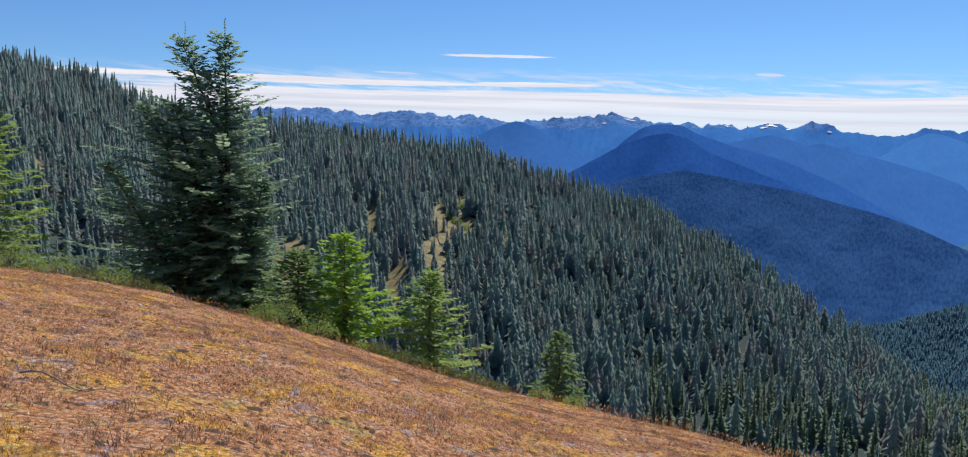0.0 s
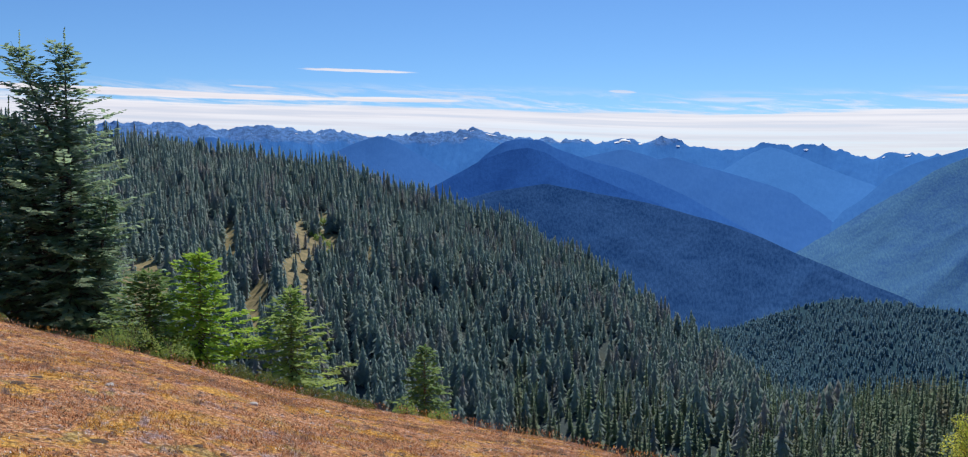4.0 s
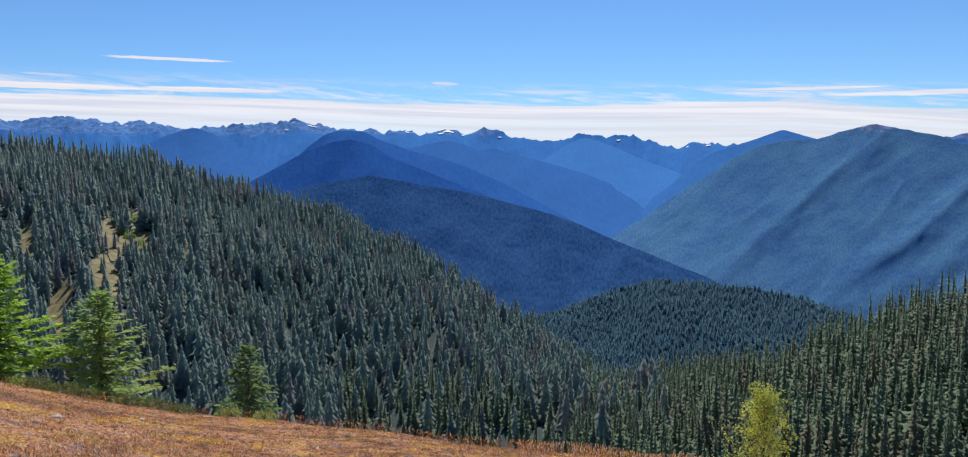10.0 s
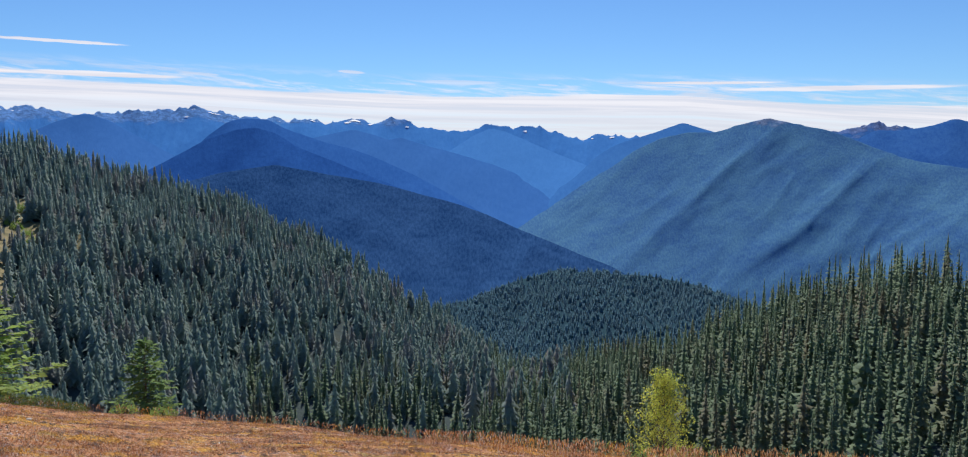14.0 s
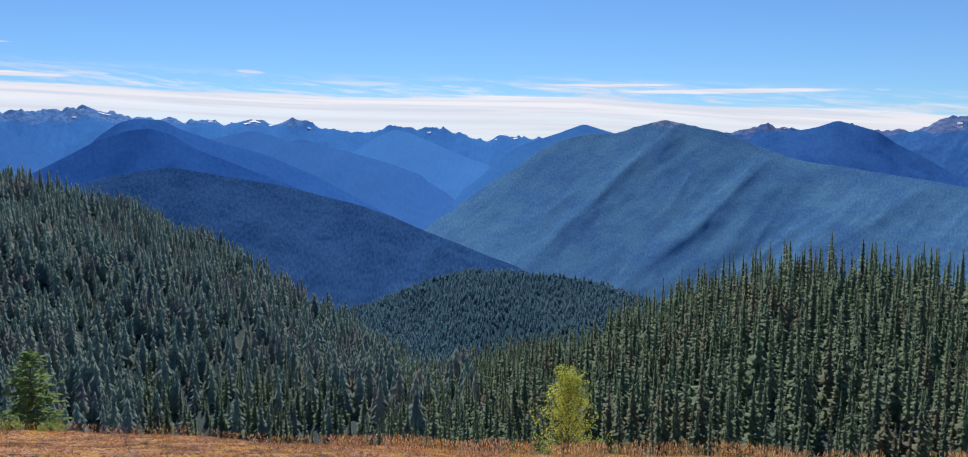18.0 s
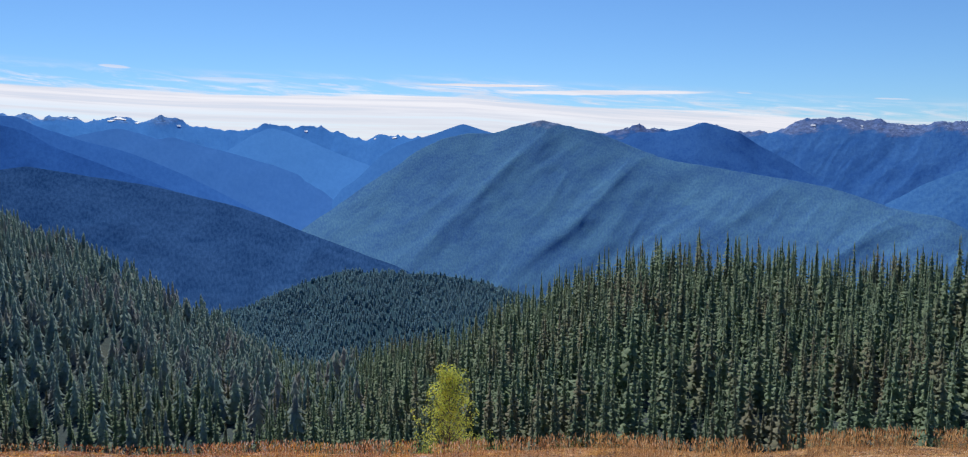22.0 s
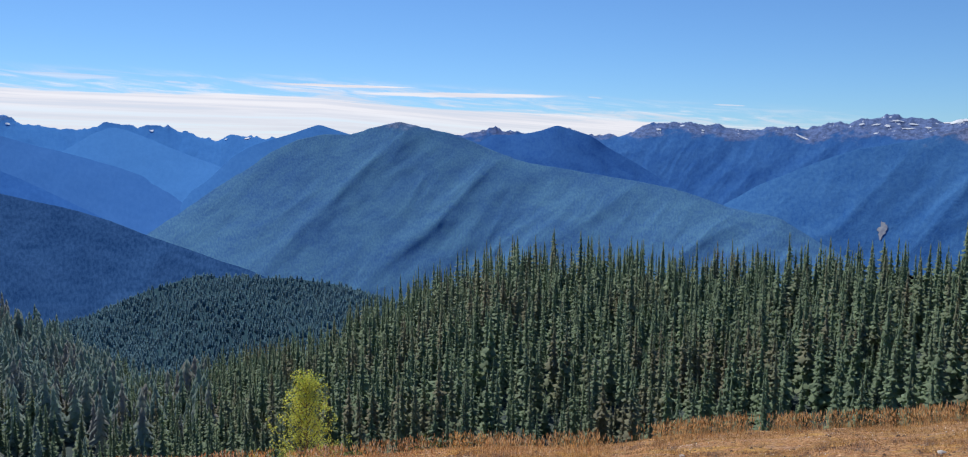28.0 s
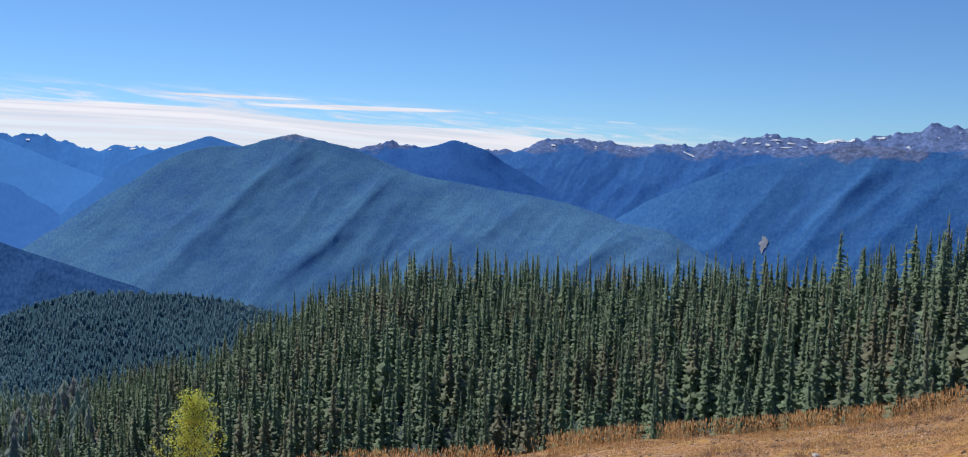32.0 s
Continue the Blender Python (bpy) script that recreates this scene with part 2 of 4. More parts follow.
def grass_material():
    """Dry blades: rust, straw and grey in patches, from tuft to tuft and from blade to blade."""
    m, n = material("dry_grass")
    geo = n.add("ShaderNodeNewGeometry")
    along, tuft, x = patches(n, geo.outputs["Position"])
    blade = geo.outputs["Random Per Island"]
    one = n.add("ShaderNodeSeparateColor", {0: tuft.outputs["Color"]}).outputs[0]
    tone = n.math("ADD", n.math("MULTIPLY", one, 0.6), n.math("MULTIPLY_ADD", blade, 1.1, -0.33), clamp=True)
    c = growth_colour(n, along, tone)
    c = n.mix(n.span(blade, 0.90, 0.92), c, (0.72, 0.64, 0.56, 1))
    c = n.mix(n.span(x, 2.0, 16.0, 0.0, 0.85), c, n.mix(tone, (0.32, 0.17, 0.07, 1), (0.82, 0.56, 0.27, 1)))
    finish(n, c, 0.85, through_light=0.35, spec=0.15)
    return m


M_MEADOW = meadow_material()
M_FLOOR = forest_floor_material()
M_CLEAR = plain("clearing_grass", (0.122, 0.114, 0.048), (0.304, 0.241, 0.122), 0.25)
M_BARK = plain("bark", (0.085, 0.061, 0.049), (0.195, 0.159, 0.134), 9.0, 0.9, 0.8)
M_DEADWOOD = plain("dead_wood", (0.244, 0.207, 0.183), (0.439, 0.378, 0.329), 14.0)
M_ROCK = plain("pale_rock", (0.390, 0.354, 0.329), (0.671, 0.634, 0.598), 12.0)
# hillside needles: paled and greyed in the colour to stand for haze
M_CROWN_HILL = foliage("hazed_hillside_needles", (0.244, 0.336, 0.322), (0.390, 0.487, 0.429), 0.22, 0.62, brown=(0.349, 0.332, 0.329), mottle=0.5, level=0.15)
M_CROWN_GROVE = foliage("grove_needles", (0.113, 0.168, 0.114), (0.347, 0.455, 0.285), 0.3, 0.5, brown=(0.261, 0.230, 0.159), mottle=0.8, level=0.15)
# knoll needles carry the blue of distance haze in their base colour
M_CROWN_KNOLL = foliage("hazed_knoll_needles", (0.083, 0.195, 0.265), (0.128, 0.276, 0.344), 0.02, 0.45, level=0.65)
M_NEAR_DARK = foliage("fir_needles", (0.181, 0.283, 0.214), (0.362, 0.480, 0.270), 0.6, 0.65, level=0.1)
M_NEAR_GREEN = foliage("young_fir_needles", (0.093, 0.177, 0.052), (0.249, 0.373, 0.113), 0.6, 0.4)
M_LIME = foliage("lime_needles", (0.242, 0.417, 0.044), (0.505, 0.681, 0.110), 0.8, 0.5)
M_YELLOW = foliage("yellow_leaves", (0.290, 0.364, 0.072), (0.811, 0.849, 0.188), 0.8, 0.45)
M_SHRUB = foliage("shrub_leaves", (0.077, 0.121, 0.033), (0.242, 0.275, 0.077), 0.8, 0.35)
M_BRUSH = foliage("bright_leaves", (0.183, 0.305, 0.073), (0.439, 0.561, 0.171), 0.8, 0.45)
M_GRASS = grass_material()
# distance haze is mixed into these base colours, bluer and paler further back
M_KNOLL = hazed_slope("hazed_knoll_slope", (0.027, 0.058, 0.085), (0.038, 0.081, 0.101), 0.12, reach=1300)
M_SPUR = hazed_slope("hazed_spur_slope", (0.009, 0.040, 0.126), (0.042, 0.109, 0.257), 0.17, level=0.35, reach=2000)
M_DOME = hazed_slope("hazed_dome_slope", (0.018, 0.073, 0.262), (0.029, 0.107, 0.336), 0.10, level=0.45, reach=2500)
M_BIG = hazed_slope("hazed_big_slope", (0.042, 0.116, 0.298), (0.100, 0.232, 0.362), 0.16, (0.192, 0.258, 0.408), 84.0, 22.0, 0.66, level=0.32, reach=2900)
M_BACK = hazed_slope("hazed_near_slope", (0.028, 0.105, 0.333), (0.039, 0.133, 0.391), 0.08, level=0.5, reach=3300)
M_R3 = hazed_slope("hazed_ridge_slope", (0.041, 0.137, 0.384), (0.054, 0.163, 0.427), 0.07, level=0.55, reach=3600)
M_MID = hazed_slope("hazed_middle_slope", (0.059, 0.195, 0.488), (0.071, 0.222, 0.531), 0.06, level=0.55, reach=3900)
M_PKF = hazed_slope("hazed_far_slope", (0.041, 0.144, 0.390), (0.056, 0.177, 0.433), 0.07, (0.159, 0.244, 0.439), 112.0, 14.0, level=0.5, reach=3600)
M_HILL = hazed_slope("hazed_south_slope", (0.028, 0.103, 0.330), (0.051, 0.154, 0.393), 0.09, level=0.4, reach=3600)
M_RIGHT = hazed_slope("hazed_right_slope", (0.032, 0.114, 0.344), (0.061, 0.175, 0.410), 0.08, (0.145, 0.205, 0.385), 72.0, 75.0, 0.64, level=0.22, reach=3800)
M_SIDE = hazed_slope("hazed_side_slope", (0.029, 0.108, 0.314), (0.065, 0.181, 0.388), 0.09, (0.170, 0.210, 0.350), 62.0, 50.0, level=0.22, reach=3200)
M_SKYLINE = hazed_slope("hazed_skyline_slope", (0.051, 0.183, 0.482), (0.068, 0.220, 0.531), 0.06, (0.120, 0.250, 0.520), 125.0, 40.0, 0.66, level=0.35, reach=4400)


# ---- numbers: smooth random fields ----
def lattice(ix, iy, seed):
    v = np.sin(ix * 127.1 + iy * 311.7 + seed * 74.7) * 43758.5453
    return v - np.floor(v)


def vnoise(x, y, seed=0):
    x, y = np.asarray(x, float), np.asarray(y, float)
    ix, iy = np.floor(x), np.floor(y)
    fx, fy = x - ix, y - iy
    fx, fy = fx * fx * (3 - 2 * fx), fy * fy * (3 - 2 * fy)
    a, b = lattice(ix, iy, seed), lattice(ix + 1, iy, seed)
    c, d = lattice(ix, iy + 1, seed), lattice(ix + 1, iy + 1, seed)
    return (a + (b - a) * fx) * (1 - fy) + (c + (d - c) * fx) * fy


def fbm(x, y, seed=0, octaves=4):
    total, amp, norm = 0.0, 1.0, 0.0
    for k in range(octaves):
        total = total + amp * vnoise(np.asarray(x) * 2 ** k, np.asarray(y) * 2 ** k, seed + 13 * k)
        norm, amp = norm + amp, amp * 0.5
    return total / norm


def ridged(x, y, seed=0, octaves=2):
    total, amp, norm = 0.0, 1.0, 0.0
    for k in range(octaves):
        total = total + amp * (1 - np.abs(2 * vnoise(np.asarray(x) * 2 ** k, np.asarray(y) * 2 ** k, seed + 29 * k) - 1))
        norm, amp = norm + amp, amp * 0.5
    return total / norm


def table(az, pairs):
    return np.interp(az, [q[0] for q in pairs], [q[1] for q in pairs])


# ---- meshes ----
def mesh_of(name, verts, tris, mat, smooth=False):
    """A mesh from arrays of corners and triangles (or quads)."""
    verts, tris = np.asarray(verts, np.float32), np.asarray(tris, np.int32)
    k = tris.shape[1]
    me = bpy.data.meshes.new(name)
    me.vertices.add(len(verts))
    me.vertices.foreach_set("co", verts.ravel())
    me.loops.add(tris.size)
    me.loops.foreach_set("vertex_index", tris.ravel())
    me.polygons.add(len(tris))
    me.polygons.foreach_set("loop_start", np.arange(len(tris), dtype=np.int32) * k)
    if smooth:
        me.polygons.foreach_set("use_smooth", np.ones(len(tris), bool))
    me.update(calc_edges=True)
    me.materials.append(mat)
    return me


def sheet(nu, nv):
    i = np.arange((nu - 1) * (nv - 1))
    a = (i // (nv - 1)) * nv + i % (nv - 1)
    return np.stack([a, a + nv, a + nv + 1, a + 1], 1)


# ---- the ground: meadow with its brow, the wooded bowl, the bench with the grove, the valley floor ----
BROW_EL = [(-180, 12), (-110, 7), (-70, -2.5), (-56, -5.4), (-48.3, -6.7), (-45, -7.5), (-42, -8.2), (-39.1, -9.0), (-34, -10.5), (-31, -11.45),
           (-26.3, -13.05), (-22, -14.5), (-18, -15.5), (-13.8, -16.25), (-9.6, -17.0), (-5.5, -17.5), (0, -18.4), (6, -19.1), (13, -19.85),
           (19, -20.0), (26, -19.7), (32, -19.3), (38, -19.1), (44, -18.15), (52, -17.05), (59.6, -15.75), (63, -14.95), (66.5, -13.75),
           (70, -12), (90, -4), (120, 6), (180, 12)]
BROW_R = [(-180, 40), (-60, 42), (-48, 40), (-36, 37), (-28, 36), (-20, 35), (-12, 33), (-4, 30), (6, 27), (16, 25), (30, 24), (44, 24), (60, 25), (75, 28), (180, 40)]
CREST_R = [(-180, 500), (-60, 820), (-48, 800), (-40, 780), (-33, 740), (-26, 700), (-19, 660), (-12, 620), (-8, 580), (-4, 545), (0, 510), (3, 480),
           (6, 430), (10, 370), (15, 310), (20, 275), (25, 262), (30, 255), (45, 245), (55, 225), (62, 195), (70, 170), (180, 400)]
CREST_EL = [(-180, 9), (-60, 7.2), (-48, 5.9), (-44.7, 5.2), (-41.3, 4.0), (-39.8, 3.0), (-33, 2.2), (-30, 2.0), (-26, 1.25), (-22, 0.5), (-19, 0.2), (-15, -1.1),
            (-12, -2.0), (-8, -3.2), (-6, -4.35), (-3.5, -5.35), (-2, -6.2), (0.5, -8.0), (3, -9.4), (5.4, -10.2), (8, -12.2), (10, -13.9), (15, -12.6), (17, -12.2),
            (20.9, -11.7), (25, -9.4), (29, -7.6), (33, -6.0), (41, -5.8), (45.4, -6.3), (49, -5.9), (53, -5.4), (60, -5.2), (63, -4.4), (66, -3.4), (70, -3.2), (180, 9)]
TREE_H = [(-180, 8), (-4, 9), (2, 11), (6, 15), (13, 15), (20, 14.5), (60, 14.5), (70, 13), (180, 12)]
BASE_R = [(-180, 240), (-8, 260), (0, 230), (8, 190), (15, 150), (22, 128), (40, 118), (60, 104), (70, 84), (180, 120)]
BASE_Z = [(-180, -40), (-60, -62), (-45, -72), (-10, -84), (0, -80), (8, -70), (16, -58), (24, -49), (40, -45), (56, -39), (64, -31), (70, -23), (180, -10)]
FLOOR_Z = -470.0


def ground_z(az, r):
    """Height of the ground at a bearing in degrees and a distance in metres."""
    az, r = np.broadcast_arrays(np.asarray(az, float), np.asarray(r, float))
    rb = table(az, BROW_R)
    zb = EYE + rb * np.tan(np.radians(table(az, BROW_EL)))
    q = r / rb
    x, y = r * np.sin(np.radians(az)), r * np.cos(np.radians(az))
    meadow = zb * (0.9 * q + 0.1 * q * q) + (fbm(x * 0.22, y * 0.22, 3) - 0.5) * 0.45 * np.clip(r / 6, 0, 1) + (fbm(x * 1.3, y * 1.3, 5) - 0.5) * 0.12
    past = np.maximum(r - rb, 0)
    drop = zb - past * 0.30 - past ** 2 * 0.012
    meadow = np.where(q < 1, meadow, drop + (fbm(x * 0.22, y * 0.22, 3) - 0.5) * 0.45)
    rc, r1, z1 = table(az, CREST_R), table(az, BASE_R), table(az, BASE_Z)
    zc = EYE + rc * np.tan(np.radians(table(az, CREST_EL))) - 0.86 * table(az, TREE_H)
    s = np.clip((r - r1) / (rc - r1), 0, 1)
    low = z1 + (zc - z1) * s ** 1.12
    low = low + (ridged(az * 0.16 + s * 0.5, s * 1.2, 7) - 0.6) * 26 * np.sin(np.pi * s) * np.clip((rc - 250) / 250, 0, 1)
    low = np.where(r < r1, z1 - (r1 - r) * 0.05, low)
    beyond = np.maximum(r - rc, 0)
    low = low - beyond * 0.42 - np.minimum(beyond, 60) ** 2 * 0.002
    low = np.maximum(low, FLOOR_Z)
    return np.where(q < 1, meadow, np.maximum(meadow, low))


def spot(az, r, up=0.0):
    a = math.radians(az)
    return Vector((r * math.sin(a), r * math.cos(a), float(ground_z(az, r)) + up))


def polar_sheet(az, rr):
    A, R = np.meshgrid(az, rr, indexing="ij")
    Z = ground_z(A, R)
    t = np.radians(A)
    return np.stack([R * np.sin(t), R * np.cos(t), Z], -1).reshape(-1, 3)


def build_ground():
    az = np.concatenate([np.arange(-180, -60, 3.0), np.arange(-60, 76, 0.4), np.arange(76, 179, 3.0), [180.0]])
    near = np.concatenate([np.linspace(0.02, 20, 70), np.linspace(20.3, 60, 110)])
    far = np.concatenate([np.linspace(60, 240, 60), np.linspace(245, 900, 80), np.geomspace(915, 4930, 24)])
    n1 = np.count_nonzero(near <= 60)
    me = mesh_of("meadow", polar_sheet(az, near), sheet(len(az), n1), M_MEADOW, True)
    tagged(new("meadow", me), "dry reddish brown alpine meadow sloping down to a brow", "meadow", kind="structure")
    me = mesh_of("ground", polar_sheet(az, far), sheet(len(az), len(far)), M_FLOOR, True)
    tagged(new("ground", me), "dark forest ground falling into the valley, lifted blue-green for haze", "ground", kind="structure")


build_ground()


def ridge(name, label, mat, crest, rc, rf, foot_el, shear=0.0, freq=0.35, gully=30.0, rough=0.10, seed=1, back=400, step=0.12, cover=0.0, across=1.1, jag=0.0, soft=1.5):
    """A mountain range: crest as bearing and height in degrees at distance rc, its face coming down to rf, its back behind it.
    cover: the height of the wood on it, left out of the bare slope. Returns the face as a function of bearing and way down."""
    zf = EYE + rf * math.tan(math.radians(foot_el))

    def face(A, V):
        sharp = sum(table(A + d, crest) for d in (-0.2, 0.0, 0.2)) / 3 + (fbm(A * 0.9, A * 0 + seed, seed, 5) - 0.5) * 2 * rough
        teeth = (ridged(A * 1.3, A * 0 + seed, seed + 2, 5) - 0.66) * jag
        broad = sum(table(A + d, crest) for d in np.linspace(-soft, soft, 21)) / 21
        E = broad + (sharp - broad) * np.exp(-5 * V) + teeth * np.exp(-30 * V)
        zc = EYE + rc * np.tan(np.radians(E)) - cover
        R = rc + (rf - rc) * V
        Z = zc + (zf - zc) * V
        # spurs run down the face, smaller ones branch off to both sides
        D = (2.0 - np.degrees(np.arctan2(Z - EYE, R))) / 11.0
        bend = (fbm(A * 0.14, D * 1.3, seed + 3) - 0.5) * 2.4
        spurs = 0.0
        for k, (size, turn, along) in enumerate(((1.0, 1.0, across), (0.30, 1.3, 2.4), (0.16, 0.6, 5.0), (0.08, 1.0, 10.0))):
            W = A + shear * turn * D + bend
            spurs = spurs + size * (ridged(W * freq * 2 ** k, D * along + k * 3.1, seed + 5 + 7 * k, 1) - 0.55)
        Z = Z + gully * spurs * np.clip(V * 3.5, 0, 1) ** 0.8 * (1 - 0.35 * V)
        Z = Z + gully * 0.16 * (fbm(A * rc * 0.0003, V * 7, seed + 9) - 0.5) * np.clip(V * 8, 0, 1)
        t = np.radians(A)
        return np.stack([R * np.sin(t), R * np.cos(t), Z], -1)

    az = np.arange(crest[0][0], crest[-1][0] + 1e-6, step)
    A, V = np.meshgrid(az, np.linspace(0, 1, 84) ** 1.15, indexing="ij")
    rb, t = min(rc + back, 4960), np.radians(az)
    front = face(A, V)
    behind = np.stack([rb * np.sin(t), rb * np.cos(t), np.full_like(t, FLOOR_Z)], -1)[:, None]
    shoulder = front[:, :1] * np.array([1 + 45 / rc, 1 + 45 / rc, 1.0]) - (0, 0, 6)
    grid = np.concatenate([behind, shoulder, front], 1)
    me = mesh_of(name, grid.reshape(-1, 3), sheet(len(az), grid.shape[1]), mat, True)
    tagged(new(name, me), label, "mountain", kind="structure")
    return face


SKY_W = [(-60, 2.6), (-50, 2.9), (-40, 2.5), (-33, 2.75), (-30, 2.84), (-28, 2.72), (-26.3, 2.5), (-23.8, 2.9), (-22.6, 2.65), (-20.6, 2.42), (-18.7, 2.58), (-17.3, 1.97),
         (-15.3, 2.38), (-12.2, 2.4), (-10.4, 2.74), (-8.4, 2.3), (-7.8, 2.0), (-6.5, 2.1), (-4.9, 1.87), (-3.8, 2.18), (-2.2, 1.68), (-0.4, 1.97), (0.8, 1.69),
         (1.8, 2.12), (3.2, 1.85), (4.6, 1.42), (6.3, 1.22), (8.1, 1.73), (10, 1.39), (11.6, 1.57), (13.6, 0.9), (14.4, 0.7), (16, 1.06), (17.4, 0.82), (19, 0.85),
         (24, 0.2), (32, -0.5)]
SKY_E = [(26, -0.6), (28.5, 0.8), (30.6, 1.2), (32.5, 1.75), (34.3, 1.3), (35.7, 1.38), (36.8, 1.74), (38.8, 1.2), (40.6, 1.28), (43, 1.98), (44.9, 2.1), (46.1, 1.8), (46.9, 1.92),
         (47.6, 1.52), (50.1, 1.72), (52.3, 1.72), (55.3, 2.15), (57.5, 2.5), (59.6, 2.02), (60.6, 2.1), (62.4, 2.25), (63.7, 2.43), (65, 2.6), (66.2, 3.1), (67.8, 2.85), (72, 3.2), (80, 2.5)]
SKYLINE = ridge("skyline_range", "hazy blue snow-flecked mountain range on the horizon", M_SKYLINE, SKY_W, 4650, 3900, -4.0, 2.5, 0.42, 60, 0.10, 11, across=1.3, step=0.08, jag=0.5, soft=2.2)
SOUTH = ridge("skyline_range_south", "rocky snow-patched mountain range above haze-blue wooded slopes", M_RIGHT, SKY_E, 4500, 3700, -5.5, 8, 0.25, 50, 0.10, 17, across=0.7, step=0.07, jag=0.45, soft=2.5)
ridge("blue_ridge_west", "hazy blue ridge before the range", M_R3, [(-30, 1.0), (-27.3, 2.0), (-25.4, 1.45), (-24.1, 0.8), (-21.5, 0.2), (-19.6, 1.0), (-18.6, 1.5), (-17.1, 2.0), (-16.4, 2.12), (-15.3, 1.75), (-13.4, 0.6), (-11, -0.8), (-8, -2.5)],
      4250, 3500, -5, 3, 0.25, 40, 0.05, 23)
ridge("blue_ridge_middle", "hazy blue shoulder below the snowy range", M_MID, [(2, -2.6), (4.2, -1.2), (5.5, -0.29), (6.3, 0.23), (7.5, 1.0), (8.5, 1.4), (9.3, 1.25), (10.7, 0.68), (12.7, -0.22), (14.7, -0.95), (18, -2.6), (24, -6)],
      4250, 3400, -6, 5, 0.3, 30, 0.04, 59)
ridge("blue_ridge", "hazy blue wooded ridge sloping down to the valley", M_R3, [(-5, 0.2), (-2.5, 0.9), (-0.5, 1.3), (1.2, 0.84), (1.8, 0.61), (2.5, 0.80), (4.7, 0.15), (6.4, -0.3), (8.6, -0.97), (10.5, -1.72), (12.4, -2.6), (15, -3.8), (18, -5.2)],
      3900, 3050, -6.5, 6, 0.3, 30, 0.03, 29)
ridge("blue_ridge_near", "haze-blue wooded ridge behind the dark dome", M_BACK, [(-12, -1.5), (-9.6, 0.9), (-8.4, 1.75), (-7.4, 1.97), (-5.9, 1.9), (-5.0, 1.4), (-3.2, 0.75), (-2.2, 0.42), (-0.8, 0.1), (1.2, -0.65), (3.6, -1.76), (4.7, -2.35), (8, -4.2)],
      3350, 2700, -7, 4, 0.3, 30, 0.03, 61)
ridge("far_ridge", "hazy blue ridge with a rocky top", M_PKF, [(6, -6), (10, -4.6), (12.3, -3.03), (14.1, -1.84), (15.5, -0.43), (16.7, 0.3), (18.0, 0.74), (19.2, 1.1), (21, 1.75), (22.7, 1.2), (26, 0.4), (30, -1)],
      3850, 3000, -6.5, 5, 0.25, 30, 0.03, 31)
ridge("south_hill", "haze-blue wooded hill falling into a side valley", M_HILL, [(29, -0.6), (31.0, 0.4), (32.5, 1.2), (34.2, 1.15), (35.8, 1.55), (36.6, 1.84), (37.7, 1.55), (38.9, 1.15), (40.0, 0.39), (41.2, -0.28), (42.7, -1.16), (43.8, -1.85), (47, -3.8)],
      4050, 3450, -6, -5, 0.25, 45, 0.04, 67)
SIDE = ridge("side_range", "haze-blue wooded mountainside with a pale slide scar", M_SIDE, [(42, -6), (45, -4.6), (47.5, -3.23), (49.5, -1.96), (51.4, -1.12), (53.4, -0.28), (55.2, 0.34), (57.1, 0.68), (58.9, 0.98), (61.4, 1.72), (63.4, 1.7), (66, 1.4), (68, 1.2), (80, 0)],
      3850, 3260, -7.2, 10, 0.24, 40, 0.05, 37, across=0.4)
BIG = ridge("big_mountain", "broad haze-tinted blue-green wooded mountain with a rocky summit", M_BIG, [(6, -8.5), (10.2, -5.3), (12.7, -3.64), (14.7, -2.24), (16.3, -1.24), (18.0, -0.02), (19.6, 0.71), (21.2, 1.1), (22.9, 1.1), (24.9, 1.7), (26.2, 1.97), (27.8, 1.65),
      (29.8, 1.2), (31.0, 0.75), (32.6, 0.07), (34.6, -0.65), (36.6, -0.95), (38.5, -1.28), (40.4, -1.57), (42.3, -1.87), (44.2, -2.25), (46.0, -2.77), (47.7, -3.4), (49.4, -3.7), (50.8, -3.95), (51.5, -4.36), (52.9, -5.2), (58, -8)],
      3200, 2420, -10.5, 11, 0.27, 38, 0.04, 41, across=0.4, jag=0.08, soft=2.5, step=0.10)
ridge("dome_ridge", "dark haze-blue wooded dome ridge", M_DOME, [(-22, -5), (-16, -2.8), (-13.5, -1.45), (-11.5, -0.36), (-9.6, 0.68), (-8.0, 1.25), (-6.7, 1.43), (-5.4, 1.0), (-4.2, 0.2), (-2.6, -0.45), (1.7, -2.21), (5, -3.6), (9, -5.5)],
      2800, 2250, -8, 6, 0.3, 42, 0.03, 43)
SPUR = ridge("wooded_spur", "dark haze-blue spur covered with conifer forest", M_SPUR, [(-18, -4.4), (-13, -2.6), (-9, -1.5), (-5.5, -1.0), (-2.3, -1.6), (1.1, -2.2), (4.7, -3.17), (6.5, -3.67), (8.4, -4.37), (10.3, -5.22), (12.2, -5.97), (14.6, -6.97), (16.6, -7.67),
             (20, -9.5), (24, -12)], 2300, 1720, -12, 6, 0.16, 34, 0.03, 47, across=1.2)
